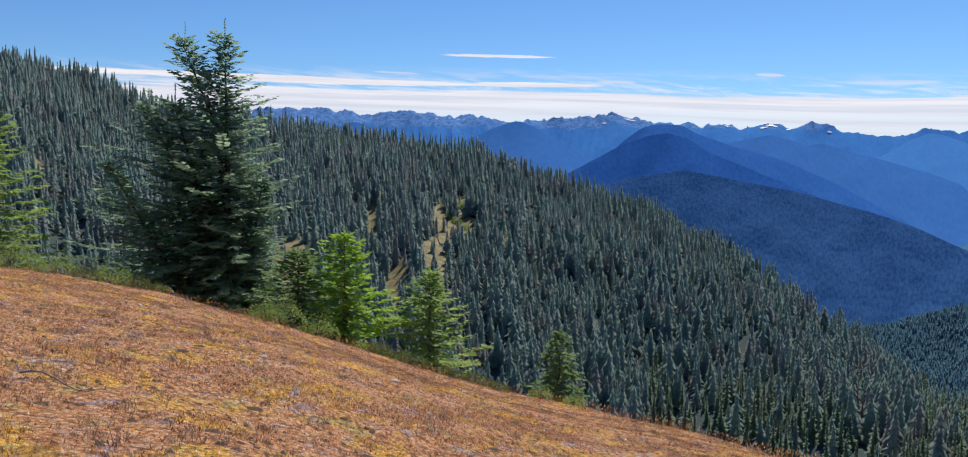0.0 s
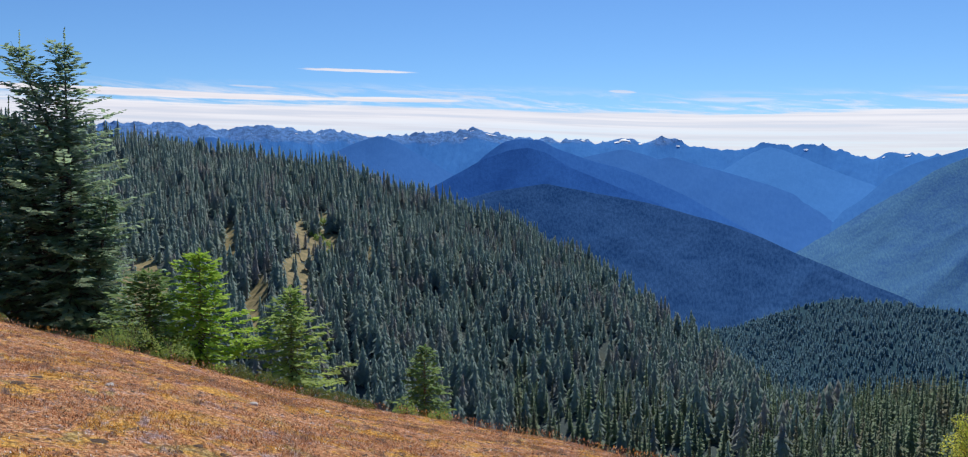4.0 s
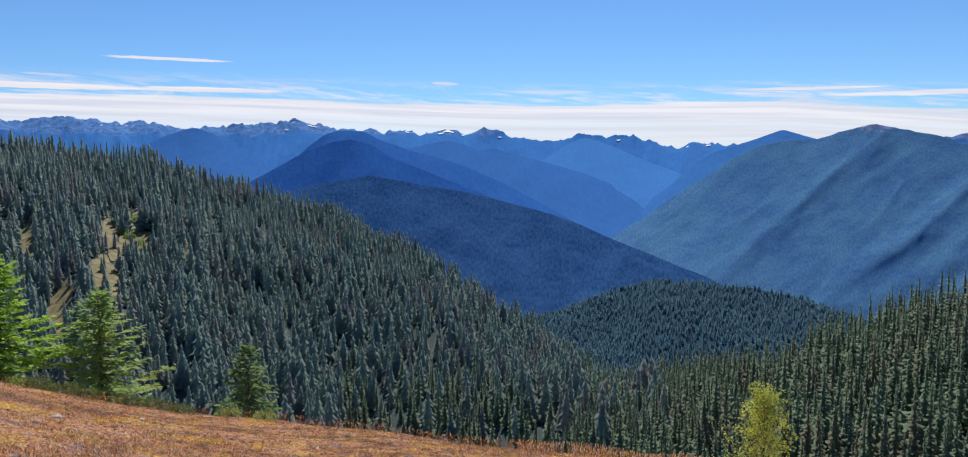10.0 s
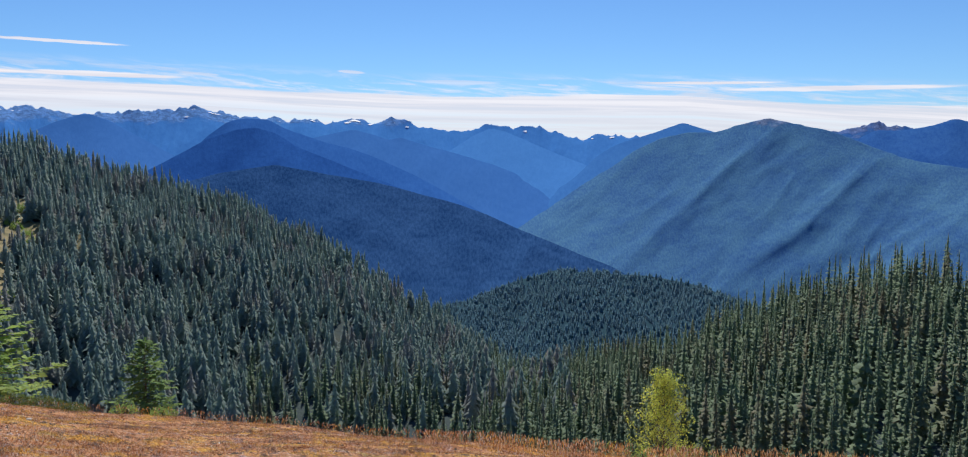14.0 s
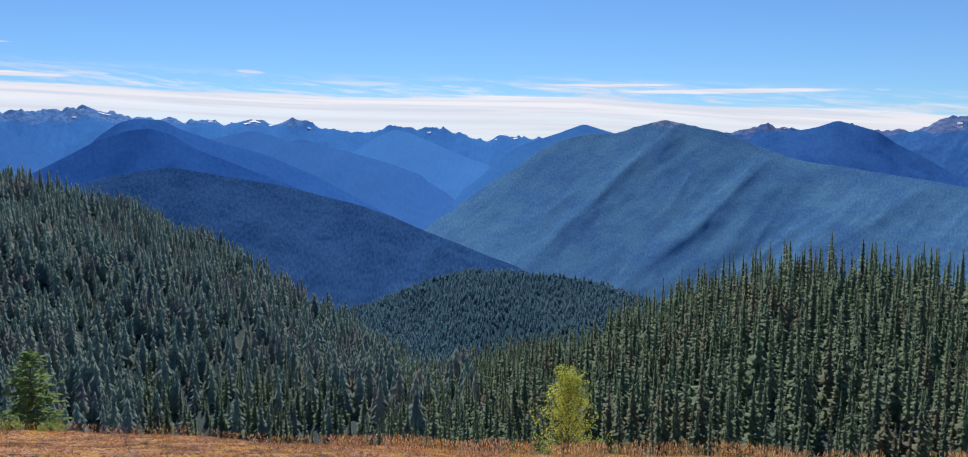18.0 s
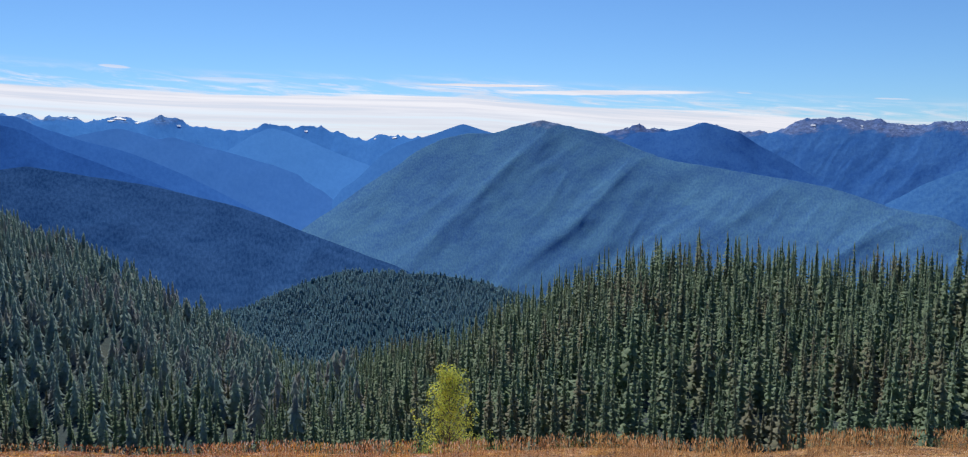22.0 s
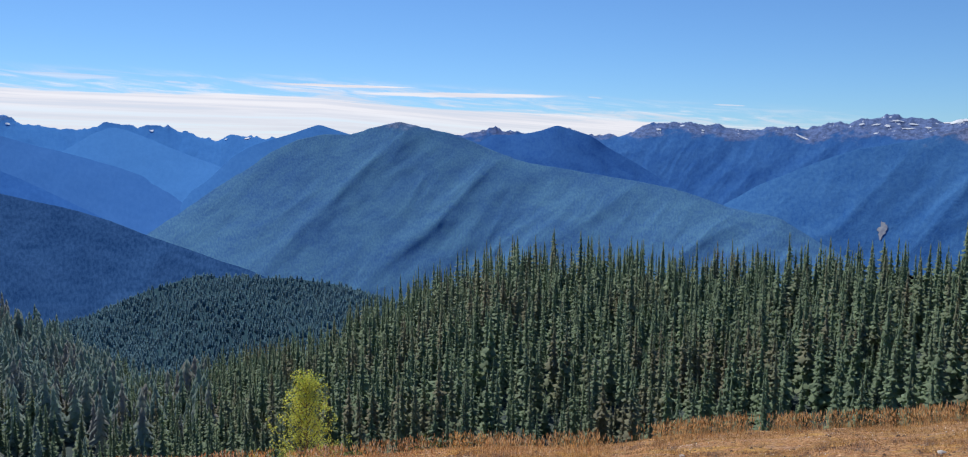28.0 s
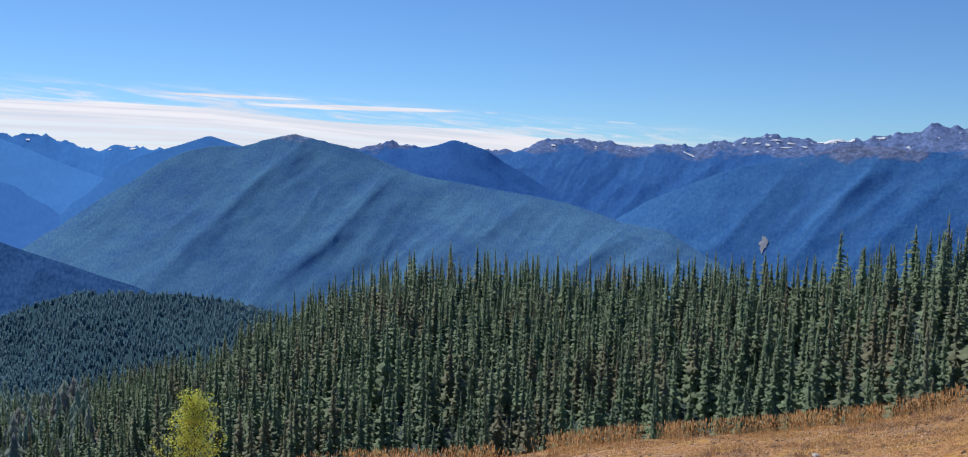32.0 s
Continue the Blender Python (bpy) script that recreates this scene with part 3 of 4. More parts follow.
KNOLL = ridge("wooded_knoll", "rounded haze-tinted knoll densely covered with dark conifers", M_KNOLL, [(-6, -16), (0, -12.5), (3, -10.9), (4.6, -10.2), (7.1, -9.75), (10, -8.5), (12.9, -7.65), (15.3, -7.8), (19, -7.9), (22.2, -8.45), (24.3, -9.15),
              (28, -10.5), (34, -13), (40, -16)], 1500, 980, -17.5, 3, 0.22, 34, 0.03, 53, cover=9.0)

# ---- trees ----
def join(pieces):
    """Several (corners, triangles) as one."""
    verts, tris, k = [], [], 0
    for v, f in pieces:
        verts.append(v)
        tris.append(f + k)
        k += len(v)
    return np.concatenate(verts), np.concatenate(tris)


def tube(points, radii, sides=6):
    """A tapered round stem along points."""
    rings = []
    pts = np.asarray(points, float)
    for i, p in enumerate(pts):
        d = pts[min(i + 1, len(pts) - 1)] - pts[max(i - 1, 0)]
        d = d / np.linalg.norm(d)
        u = np.cross(d, (0.31, 0.95, 0.02))
        u = u / np.linalg.norm(u)
        w = np.cross(d, u)
        a = np.arange(sides) * 2 * np.pi / sides
        rings.append(p + radii[i] * (np.cos(a)[:, None] * u + np.sin(a)[:, None] * w))
    verts = np.concatenate(rings)
    tris = []
    for i in range(len(pts) - 1):
        for j in range(sides):
            a, b = i * sides + j, i * sides + (j + 1) % sides
            tris += [(a, b, b + sides), (a, b + sides, a + sides)]
    return verts, np.array(tris)


def spire(seed, whorls, boughs, width, detail, taper=0.85, droop=0.35, gap=0.1):
    """A subalpine fir or spruce one unit high: uneven whorls of short flat boughs, a thin leader on top."""
    rng = np.random.default_rng(seed)
    verts, tris = [], []
    lean = rng.normal(0, 0.008, 2)
    start = 0.03 + 0.08 * rng.random()
    up = np.array([0, 0, 1.0])
    sides = rng.uniform(0.8, 1.2, 5)
    for k in range(whorls):
        u = (k + rng.uniform(-0.3, 0.3)) / whorls
        z = start + (0.955 - start) * max(u, 0) ** 0.94
        reach = width * ((1 - max(u, 0)) ** taper * 0.94 + 0.05) * rng.uniform(0.68, 1.18)
        n = max(3, int(round(boughs * (1 - 0.45 * u))))
        turn = rng.random() * 6.28
        for j in range(n):
            if rng.random() < gap:
                continue
            a = turn + (j + rng.uniform(-0.35, 0.35)) * 6.283 / n
            L = reach * rng.uniform(0.6, 1.15) * sides[int(a * 0.8) % 5]
            o = np.array([lean[0] * z, lean[1] * z, z + rng.uniform(-0.35, 0.35) / whorls])
            d = np.array([math.cos(a), math.sin(a), 0.0])
            s = np.array([-d[1], d[0], 0.0])
            sink = L * droop * rng.uniform(0.5, 1.5) * (1 - 0.7 * u)
            thick = 0.003 + L * 0.10
            for way in (((-0.75, 0.72), (0.0, 1.0), (0.75, 0.72)) if detail == 2 else ((0.0, 1.0),)):
                q = L * way[1] * rng.uniform(0.8, 1.1)
                e = d * math.cos(way[0]) + s * math.sin(way[0])
                f = np.array([-e[1], e[0], 0.0])
                half = q * (rng.uniform(0.13, 0.22) if detail == 2 else rng.uniform(0.24, 0.38))
                b = len(verts)
                verts += [o + up * thick, o + e * q * 0.6 + f * half - up * (sink * 0.9 + thick), o + e * q - up * sink * 0.8, o + e * q * 0.6 - f * half - up * (sink * 0.9 + thick)]
                tris += [(b, b + 1, b + 2), (b, b + 2, b + 3)]
    b = len(verts)
    w = 0.006
    x, y = lean
    verts += [np.array([x + w, y, 0.9]), np.array([x - w * 0.5, y + w * 0.87, 0.9]), np.array([x - w * 0.5, y - w * 0.87, 0.9]), np.array([x, y, 1.0])]
    tris += [(b, b + 1, b + 3), (b + 1, b + 2, b + 3), (b + 2, b, b + 3)]
    return np.array(verts), np.array(tris)


def cone_tree(seed, tiers, sides, width):
    """A distant conifer one unit high: ragged tiers."""
    rng = np.random.default_rng(seed)
    verts, tris = [], []
    for k in range(tiers):
        z0, z1 = 0.02 + 0.9 * k / tiers, min(1.0, 0.02 + 0.9 * (k + 1.7) / tiers)
        w = width * (1 - k / (tiers + 0.6))
        b = len(verts)
        verts.append(np.array([0, 0, z1]))
        for j in range(sides):
            a = (j + rng.uniform(-0.3, 0.3)) * 6.283 / sides + k
            q = w * rng.uniform(0.7, 1.25)
            verts.append(np.array([q * math.cos(a), q * math.sin(a), z0 + rng.uniform(-0.04, 0.04)]))
        tris += [(b, b + 1 + j, b + 1 + (j + 1) % sides) for j in range(sides)]
    return np.array(verts), np.array(tris)


def tiered(seed, tiers, boughs, width, taper=0.8, ragged=0.3, depth=2.1):
    """A conifer one unit high as overlapping skirts of boughs, each rim toothed and uneven."""
    rng = np.random.default_rng(seed)
    verts, tris = [], []
    low = rng.uniform(0.02, 0.10)
    for k in range(tiers):
        u = k / tiers
        z0 = low + (0.95 - low) * u
        z1 = min(1.0, z0 + (0.95 - low) * depth / tiers)
        w = width * ((1 - u) ** taper * 0.95 + 0.05) * rng.uniform(0.78, 1.18)
        b, turn, n = len(verts), rng.random() * 6.283, 2 * boughs
        verts.append(np.array([0, 0, z1]))
        for j in range(n):
            a = turn + (j + rng.uniform(-0.25, 0.25)) * 6.283 / n
            out = j % 2 == 0
            q = w * rng.uniform(1 - ragged, 1 + ragged) * (1.0 if out else 0.55)
            z = z0 - (0.25 * w * rng.random() if out else -0.3 * w)
            verts.append(np.array([q * math.cos(a), q * math.sin(a), max(z, 0.0)]))
        tris += [(b, b + 1 + j, b + 1 + (j + 1) % n) for j in range(n)]
    return np.array(verts), np.array(tris)


def scatter(kinds, places, heights, rng, fat=(0.85, 1.2)):
    """Many trees as one pair of arrays."""
    pieces = []
    pick = rng.integers(0, len(kinds), len(places))
    turn = rng.random(len(places)) * 6.283
    wide = rng.uniform(fat[0], fat[1], len(places))
    for k, (v, f) in enumerate(kinds):
        i = np.nonzero(pick == k)[0]
        if not len(i):
            continue
        c, s = np.cos(turn[i])[:, None], np.sin(turn[i])[:, None]
        h, w = heights[i][:, None], (heights[i] * wide[i])[:, None]
        V = np.stack([(v[:, 0] * c - v[:, 1] * s) * w, (v[:, 0] * s + v[:, 1] * c) * w, v[:, 2] * h], -1) + places[i][:, None]
        F = f[None] + (np.arange(len(i)) * len(v))[:, None, None]
        pieces.append((V.reshape(-1, 3), F.reshape(-1, 3)))
    return join(pieces)


rng = np.random.default_rng(5)


def polar_points(a0, a1, r0, r1, spacing, rng):
    """Loosely even random points in a sector, as bearings and distances."""
    n = int(radians(a1 - a0) * (r1 * r1 - r0 * r0) / 2 / spacing ** 2)
    return rng.uniform(a0, a1, n), np.sqrt(rng.uniform(r0 * r0, r1 * r1, n))


def xyz(az, r, z):
    t = np.radians(az)
    return np.stack([r * np.sin(t), r * np.cos(t), z], -1)


def range_at(az, el):
    """Where the hillside, seen from the meadow, reaches the height el at a bearing."""
    r = np.arange(200.0, 900.0, 2.0)
    e = np.degrees(np.arctan2(ground_z(az, r) - EYE, r))
    return float(r[np.argmax(e >= el)])


CLEARINGS = [(a, range_at(a, e), da, dr) for a, e, da, dr in ((-21.7, -4.3, 0.35, 34), (-21.3, -5.6, 0.4, 22), (-22.0, -7.3, 0.75, 40), (-20.2, -3.7, 0.6, 26), (-20.1, -5.1, 0.75, 26), (-26.1, -5.1, 0.45, 40),
                                                              (-24.6, -9.0, 0.7, 34), (-31.3, -7.4, 1.3, 34), (-17.2, -6.3, 0.25, 20), (-47.0, -0.2, 0.9, 12))]


def in_clearing(az, r, grow=1.0):
    hit = np.zeros(np.shape(az), bool)
    for a, d, da, dr in CLEARINGS:
        hit |= ((az - a) / (da * grow)) ** 2 + ((r - d) / (dr * grow)) ** 2 < 1 + 0.8 * (vnoise(az * 3, r * 0.05, 4) - 0.5)
    return hit


def build_hill_forest():
    slim = [tiered(s, 12, 3, (0.12, 0.145, 0.13, 0.16, 0.11, 0.15)[s], 0.75, 0.4, 1.9) for s in range(6)]
    full = [tiered(20 + s, 10, 4, (0.22, 0.19, 0.25, 0.20, 0.23, 0.17)[s], 0.8, 0.4, 1.8) for s in range(6)]
    az, r = polar_points(-56, 14, 150, 860, 4.15, rng)
    rc = table(az, CREST_R)
    dense = fbm(az * 0.25, r * 0.012, 21)
    ok = (r < rc + 12) & (r > table(az, BASE_R) - np.interp(az, [-10, -6], [60, -50]) * rng.uniform(0.2, 1.2, len(az))) & (~in_clearing(az, r, 1.08) | (rng.random(len(az)) < 0.07)) & (rng.random(len(az)) < 0.35 + 1.1 * dense)
    az, r = az[ok], r[ok]
    h = (8.5 + 11 * rng.random(len(az)) ** 1.3) * np.interp(fbm(az * 0.4, r * 0.02, 31), [0.3, 0.7], [0.75, 1.15])
    wide = fbm(az * 0.5, r * 0.016, 41) + 0.25 * rng.random(len(az)) > np.interp(r, [250, 420, 640], [0.28, 0.42, 0.60])
    z = ground_z(az, r) - 0.5
    verts, tris = join([scatter(slim, xyz(az, r, z)[~wide], h[~wide], rng), scatter(full, xyz(az, r, z)[wide], h[wide] * 0.9, rng)])
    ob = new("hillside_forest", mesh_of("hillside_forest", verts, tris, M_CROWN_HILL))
    tagged(ob, "dense dark green conifer forest covering the hillside, tinted for haze", "forest", kind="stuff")
    # bleached dead trunks standing here and there in the wood
    pick = rng.choice(np.nonzero((r > 330) & (az < 0) & (az > -40))[0], 150, replace=False)
    snag = [tube([(0, 0, 0), (0.01, 0, 0.5), (0.0, 0.01, 1.0)], [0.022, 0.016, 0.004], 4)]
    side = xyz(az[pick] + 0.12, r[pick] - 3, z[pick])
    verts, tris = scatter(snag, side, h[pick] * 0.8, rng)
    tagged(new("dead_trunks", mesh_of("dead_trunks", verts, tris, M_DEADWOOD)), "bleached bare dead trunks standing in the hillside forest", "forest", kind="stuff")


build_hill_forest()


def build_clearings():
    for a, d, da, dr in CLEARINGS:
        u, v = np.meshgrid(np.linspace(0, 1, 9), np.linspace(0, 6.283, 29), indexing="ij")
        edge = 1 + 0.35 * (vnoise(np.cos(v) * 2 + a, np.sin(v) * 2 + d, 8) - 0.5) * 2
        az, r = a + da * 1.1 * u * edge * np.cos(v), d + dr * 1.1 * u * edge * np.sin(v)
        me = mesh_of("clearing", xyz(az, r, ground_z(az, r) + 0.5).reshape(-1, 3), sheet(9, 29), M_CLEAR, True)
        tagged(new("clearing", me), "small pale dry grass clearing in the hillside forest", "clearing", kind="structure")


build_clearings()


def patch(name, label, category, mat, face, az, way, da, dv, lean, seed, lift=1.2):
    """A pale patch lying on a mountain face, with a ragged outline."""
    u, v = np.meshgrid(np.linspace(0, 1, 6), np.linspace(0, 6.283, 33), indexing="ij")
    edge = 0.25 + 1.3 * fbm(np.cos(v) * 2.6 + seed, np.sin(v) * 2.6, seed, 3)
    V = np.clip(way + dv * u * edge * np.sin(v), 0.003, 1)
    A = az + da * u * edge * np.cos(v) + lean * (V - way)
    p = face(A, V) * np.array([0.9993, 0.9993, 1.0]) + (0, 0, lift)
    tagged(new(name, mesh_of(name, p.reshape(-1, 3), sheet(6, 33), mat, True)), label, category, kind="structure")


M_SNOW = plain("old_snow", (0.659, 0.714, 0.787), (0.787, 0.814, 0.860), 0.02, 0.6, 0.2)
M_SCAR = plain("bare_scree", (0.30, 0.31, 0.35), (0.48, 0.48, 0.50), 0.03)


def build_patches():
    for k, (a, w, da, dv, lean) in enumerate(((-0.4, 0.035, 0.55, 0.028, 0), (-0.9, 0.07, 0.35, 0.02, 0), (0.6, 0.05, 0.2, 0.025, 0), (-10.9, 0.10, 0.22, 0.014, 0), (-9.2, 0.06, 0.5, 0.012, 4), (-3.1, 0.03, 0.3, 0.016, 5),
                                              (-21.9, 0.09, 0.14, 0.01, 0), (3.0, 0.06, 0.2, 0.014, 3), (10.8, 0.05, 0.2, 0.014, 0), (16.5, 0.04, 0.22, 0.02, -6), (15.2, 0.05, 0.12, 0.012, 0))):
        patch("snow_patch", "small bright snow patch high on the range", "snow", M_SNOW, SKYLINE, a, w, da * 0.7, dv * 0.6, lean, k)
    for k, (a, w, da, dv, lean) in enumerate(((60.5, 0.014, 1.1, 0.05, 0), (61.6, 0.01, 0.4, 0.03, 0), (51.9, 0.09, 0.14, 0.045, 14), (57.3, 0.05, 0.5, 0.012, 0), (58.2, 0.07, 0.4, 0.012, 5), (56.2, 0.06, 0.35, 0.01, 0), (57.9, 0.11, 0.5, 0.010, 0),
                                              (59.0, 0.10, 0.3, 0.012, 4), (43.2, 0.07, 0.2, 0.016, 6), (46.0, 0.07, 0.14, 0.016, 0), (55.4, 0.045, 0.25, 0.012, 0), (63.3, 0.02, 0.4, 0.015, 0), (56.8, 0.085, 0.2, 0.02, 6))):
        patch("snow_patch", "small bright snow patch among grey summit rocks", "snow", M_SNOW, SOUTH, a, w, da * 0.75, dv * 0.7, lean, 30 + k)
    v = np.linspace(0, 1, 300)
    p = SIDE(np.full_like(v, 56.75), v)
    way = float(v[np.argmin(np.abs(np.degrees(np.arctan2(p[:, 2] - EYE, np.hypot(p[:, 0], p[:, 1]))) + 4.55))])
    patch("slide_scar", "pale bare slide scar in the wooded mountainside", "scar", M_SCAR, SIDE, 56.75, way, 0.24, 0.07, -1, 74, 1.0)


build_patches()


def build_far_woods():
    small = [cone_tree(s, 3, 5, 0.30) for s in range(4)]
    n = 13500
    p = KNOLL(rng.uniform(-5, 39, n), rng.random(n))
    verts, tris = scatter(small, p, rng.uniform(6, 10.5, n) * (0.8 + 0.4 * fbm(p[:, 0] * 0.01, p[:, 1] * 0.01, 3)), rng)
    tagged(new("knoll_forest", mesh_of("knoll_forest", verts, tris, M_CROWN_KNOLL)), "dense haze-tinted conifers on the rounded knoll", "forest", kind="stuff")


build_far_woods()


def part(name, data, parent, label=""):
    ob = new(name, data)
    ob.parent = parent
    return tagged(ob, label)


def thing(name, m, label, category, group=""):
    ob = new(name)
    ob.matrix_world = m
    return tagged(ob, label, category, group)


def build_grove():
    """The grove on the bench: the nearest trees one by one, those behind them as one wood."""
    slim_w, full_w = (0.092, 0.106, 0.098, 0.124, 0.110, 0.140), (0.185, 0.155, 0.21, 0.17)
    fine = [join([spire(100 + s, 30, 9, w, 2, 0.75, 0.42), tiered(150 + s, 26, 4, w * 0.36, 0.75, 0.4, 1.6)]) for s, w in enumerate(slim_w)]
    bushy = [join([spire(160 + s, 26, 12, w, 2, 0.88, 0.34), tiered(170 + s, 22, 5, w * 0.36, 0.85, 0.4, 1.5)]) for s, w in enumerate(full_w)]
    slim = [join([spire(200 + s, 22, 8, w * 1.1, 1, 0.75, 0.45), tiered(220 + s, 14, 3, w * 0.45, 0.75, 0.4, 1.7)]) for s, w in enumerate(slim_w)]
    full = [join([spire(210 + s, 20, 9, w, 1, 0.88, 0.36), tiered(230 + s, 12, 4, w * 0.45, 0.85, 0.4, 1.6)]) for s, w in enumerate(full_w)]
    stem = tube([(0, 0, -0.03), (0, 0, 0.4), (0, 0, 0.97)], [0.014, 0.010, 0.002], 6)
    stem_mesh = mesh_of("trunk", *stem, M_BARK)
    tall = [mesh_of("crown", v, f, M_CROWN_GROVE) for v, f in fine]
    broad_crowns = [mesh_of("crown", v, f, M_CROWN_GROVE) for v, f in bushy]
    az, r = polar_points(-8, 76, 66, 400, 2.8, rng)
    rc, rb = table(az, CREST_R), table(az, BASE_R)
    ok = (r > rb - np.interp(az, [0, 12, 60], [45, 26, 20])) & (r < np.minimum(rc + 10, np.where(az < 8, rb - 30 + 115 * rng.random(len(az)), 999))) & (rng.random(len(az)) < np.interp(az, [4, 14], [0.5, 1.0]))
    az, r, rb = az[ok], r[ok], rb[ok]
    # keep them apart
    p = xyz(az, r, 0 * r)[:, :2]
    keep = []
    for i in np.argsort(r - rb):
        if all((p[i, 0] - p[j, 0]) ** 2 + (p[i, 1] - p[j, 1]) ** 2 > 2.1 ** 2 for j in keep[-260:]):
            keep.append(i)
    az, r, rb = az[keep], r[keep], table(az[keep], BASE_R)
    h = rng.uniform(10.0, 15.5, len(az)) * np.where(rng.random(len(az)) < 0.08, 1.16, 1.0)
    h = np.where(rng.random(len(az)) < np.interp(r - rb, [-20, 0, 60], [0.75, 0.45, 0.08]), h * 0.55, h) * np.interp(az, [-8, 4, 15, 24, 34, 50], [1.0, 1.05, 1.02, 1.14, 1.12, 1.06])
    broad = rng.random(len(az)) < np.interp(az, [-8, 18, 30, 50, 60], [0.8, 0.5, 0.25, 0.3, 0.45])
    broad |= (h < 8) & (rng.random(len(az)) < 0.5)
    z = ground_z(az, r)
    for i in range(min(300, len(az))):
        m = Matrix.LocRotScale(Vector((r[i] * math.sin(radians(az[i])), r[i] * math.cos(radians(az[i])), z[i] - 0.3)), Euler((0, 0, rng.random() * 6.28)),
                               Vector((h[i], h[i], h[i])))
        label = "full conical dark green conifer at the foot of the grove" if broad[i] else "tall narrow dark green subalpine conifer in the grove"
        ob = thing("conifer", m, label, "tree", "conifers of the grove")
        part("trunk", stem_mesh, ob, "grey bark trunk")
        part("crown", broad_crowns[i % 4] if broad[i] else tall[(i * 5 + i // 7) % len(tall)], ob)
    far_broad, other = broad.copy(), ~broad
    far_broad[:300] = other[:300] = False
    at = xyz(az, r, z - 0.3)
    verts, tris = join([scatter(slim, at[other], h[other], rng), scatter(full, at[far_broad], h[far_broad] * 0.9, rng)])
    tagged(new("grove_forest", mesh_of("grove_forest", verts, tris, M_CROWN_GROVE)), "dense stand of tall narrow conifers behind the front rows", "forest", kind="stuff")


build_grove()


def spray(rng, root, way, length, twig, droop, verts, tris, up_tip=0.25):
    """A bough: a bent spine set on both sides with short needled twigs."""
    side = np.cross(way, (0, 0, 1.0))
    side = side / (np.linalg.norm(side) + 1e-9)
    n = max(4, int(length / twig * 2.2))
    for k in range(n):
        u = (k + 0.6) / n
        p = root + way * length * u + np.array([0, 0, 1.0]) * length * (-droop * u + (droop + up_tip) * 0.6 * u * u)
        for sgn in (-1, 1):
            L = twig * (0.55 + 1.5 * u * (1.15 - u)) * rng.uniform(0.6, 1.5)
            d = way * rng.uniform(0.5, 0.9) + side * sgn * rng.uniform(0.5, 1.0) + np.array([0, 0, rng.uniform(-0.35, 0.25)])
            d = d / np.linalg.norm(d)
            w = np.cross(d, np.array([rng.normal(0, 0.4), rng.normal(0, 0.4), 1.0]))
            w = w / np.linalg.norm(w) * L * rng.uniform(0.18, 0.32)
            b = len(verts)
            verts += [p, p + d * L * 0.45 + w, p + d * L, p + d * L * 0.45 - w]
            tris += [(b, b + 1, b + 2), (b, b + 2, b + 3)]


def fir(name, label, at, height, reach, leaf, seed, boughs, twig, droop=0.35, shape=0.8, turn=0.0, tops=((0, 0, 1.0, 1.6),), rag=0.3, low=0.02, trunk_r=0.016, gust=(0.0, 0.0), lobes=0.0):
    """A free-standing fir: one or more stems, boughs round them, each bough with its twigs."""
    r = np.random.default_rng(seed)
    ob = thing(name, pose(at[0], at[1], at[2], 0, 0, turn), label, "tree")
    stems, verts, tris, limbs = [], [], [], []
    for tx, ty, tz, bend in tops:
        top = np.array([tx, ty, tz * height])
        stem = lambda u: np.array([tx * u ** bend, ty * u ** bend, top[2] * u])
        stems.append(tube([stem(u) - (0, 0, 0.3 * (u == 0)) for u in (0, 0.25, 0.5, 0.75, 1.0)], [height * trunk_r * (1.02 - u) for u in (0, 0.25, 0.5, 0.75, 1.0)], 7))
        for k in range(int(boughs * tz)):
            u = low + (0.985 - low) * ((k + r.random()) / (boughs * tz)) ** 0.92
            a = k * 2.4 + r.uniform(-0.5, 0.5)
            L = reach * (min((1 - u) ** shape * 1.45, 0.62 + 1.3 * u) + 0.04) * r.uniform(1 - rag, 1 + rag) * tz ** 1.2 * (1 + gust[0] * math.cos(a) + gust[1] * math.sin(a))
            L = L * (1 - lobes + 2 * lobes * float(vnoise(a * 0.9 % 5.65 + tx, u * 11 + ty, seed)) ** 1.3)
            rise = 0.9 * max(0.0, u - 0.45) - 0.15
            way = np.array([math.cos(a), math.sin(a), rise + r.uniform(-0.12, 0.12)])
            way = way / np.linalg.norm(way)
            spray(r, stem(u), way, L, twig, droop * (1 - u), verts, tris)
            if L > 0.5:
                limbs.append(tube([stem(u), stem(u) + way * L * 0.5 - np.array([0, 0, L * 0.5 * droop * (1 - u) * 0.7])], [0.012 * L + 0.006, 0.004], 3))
        spray(r, stem(0.97), np.array([0.02, 0.02, 1.0]) / 1.0004, height * 0.05, twig * 0.5, 0, verts, tris)
    part("trunk", mesh_of("trunk", *join(stems), M_BARK, True), ob, "grey-brown bark")
    if limbs:
        part("branchwork", mesh_of("branchwork", *join(limbs), M_BARK), ob, "thin bare limbs")["kind"] = "stuff"
    part("crown", mesh_of("crown", np.array(verts), np.array(tris), leaf), ob)
    return ob


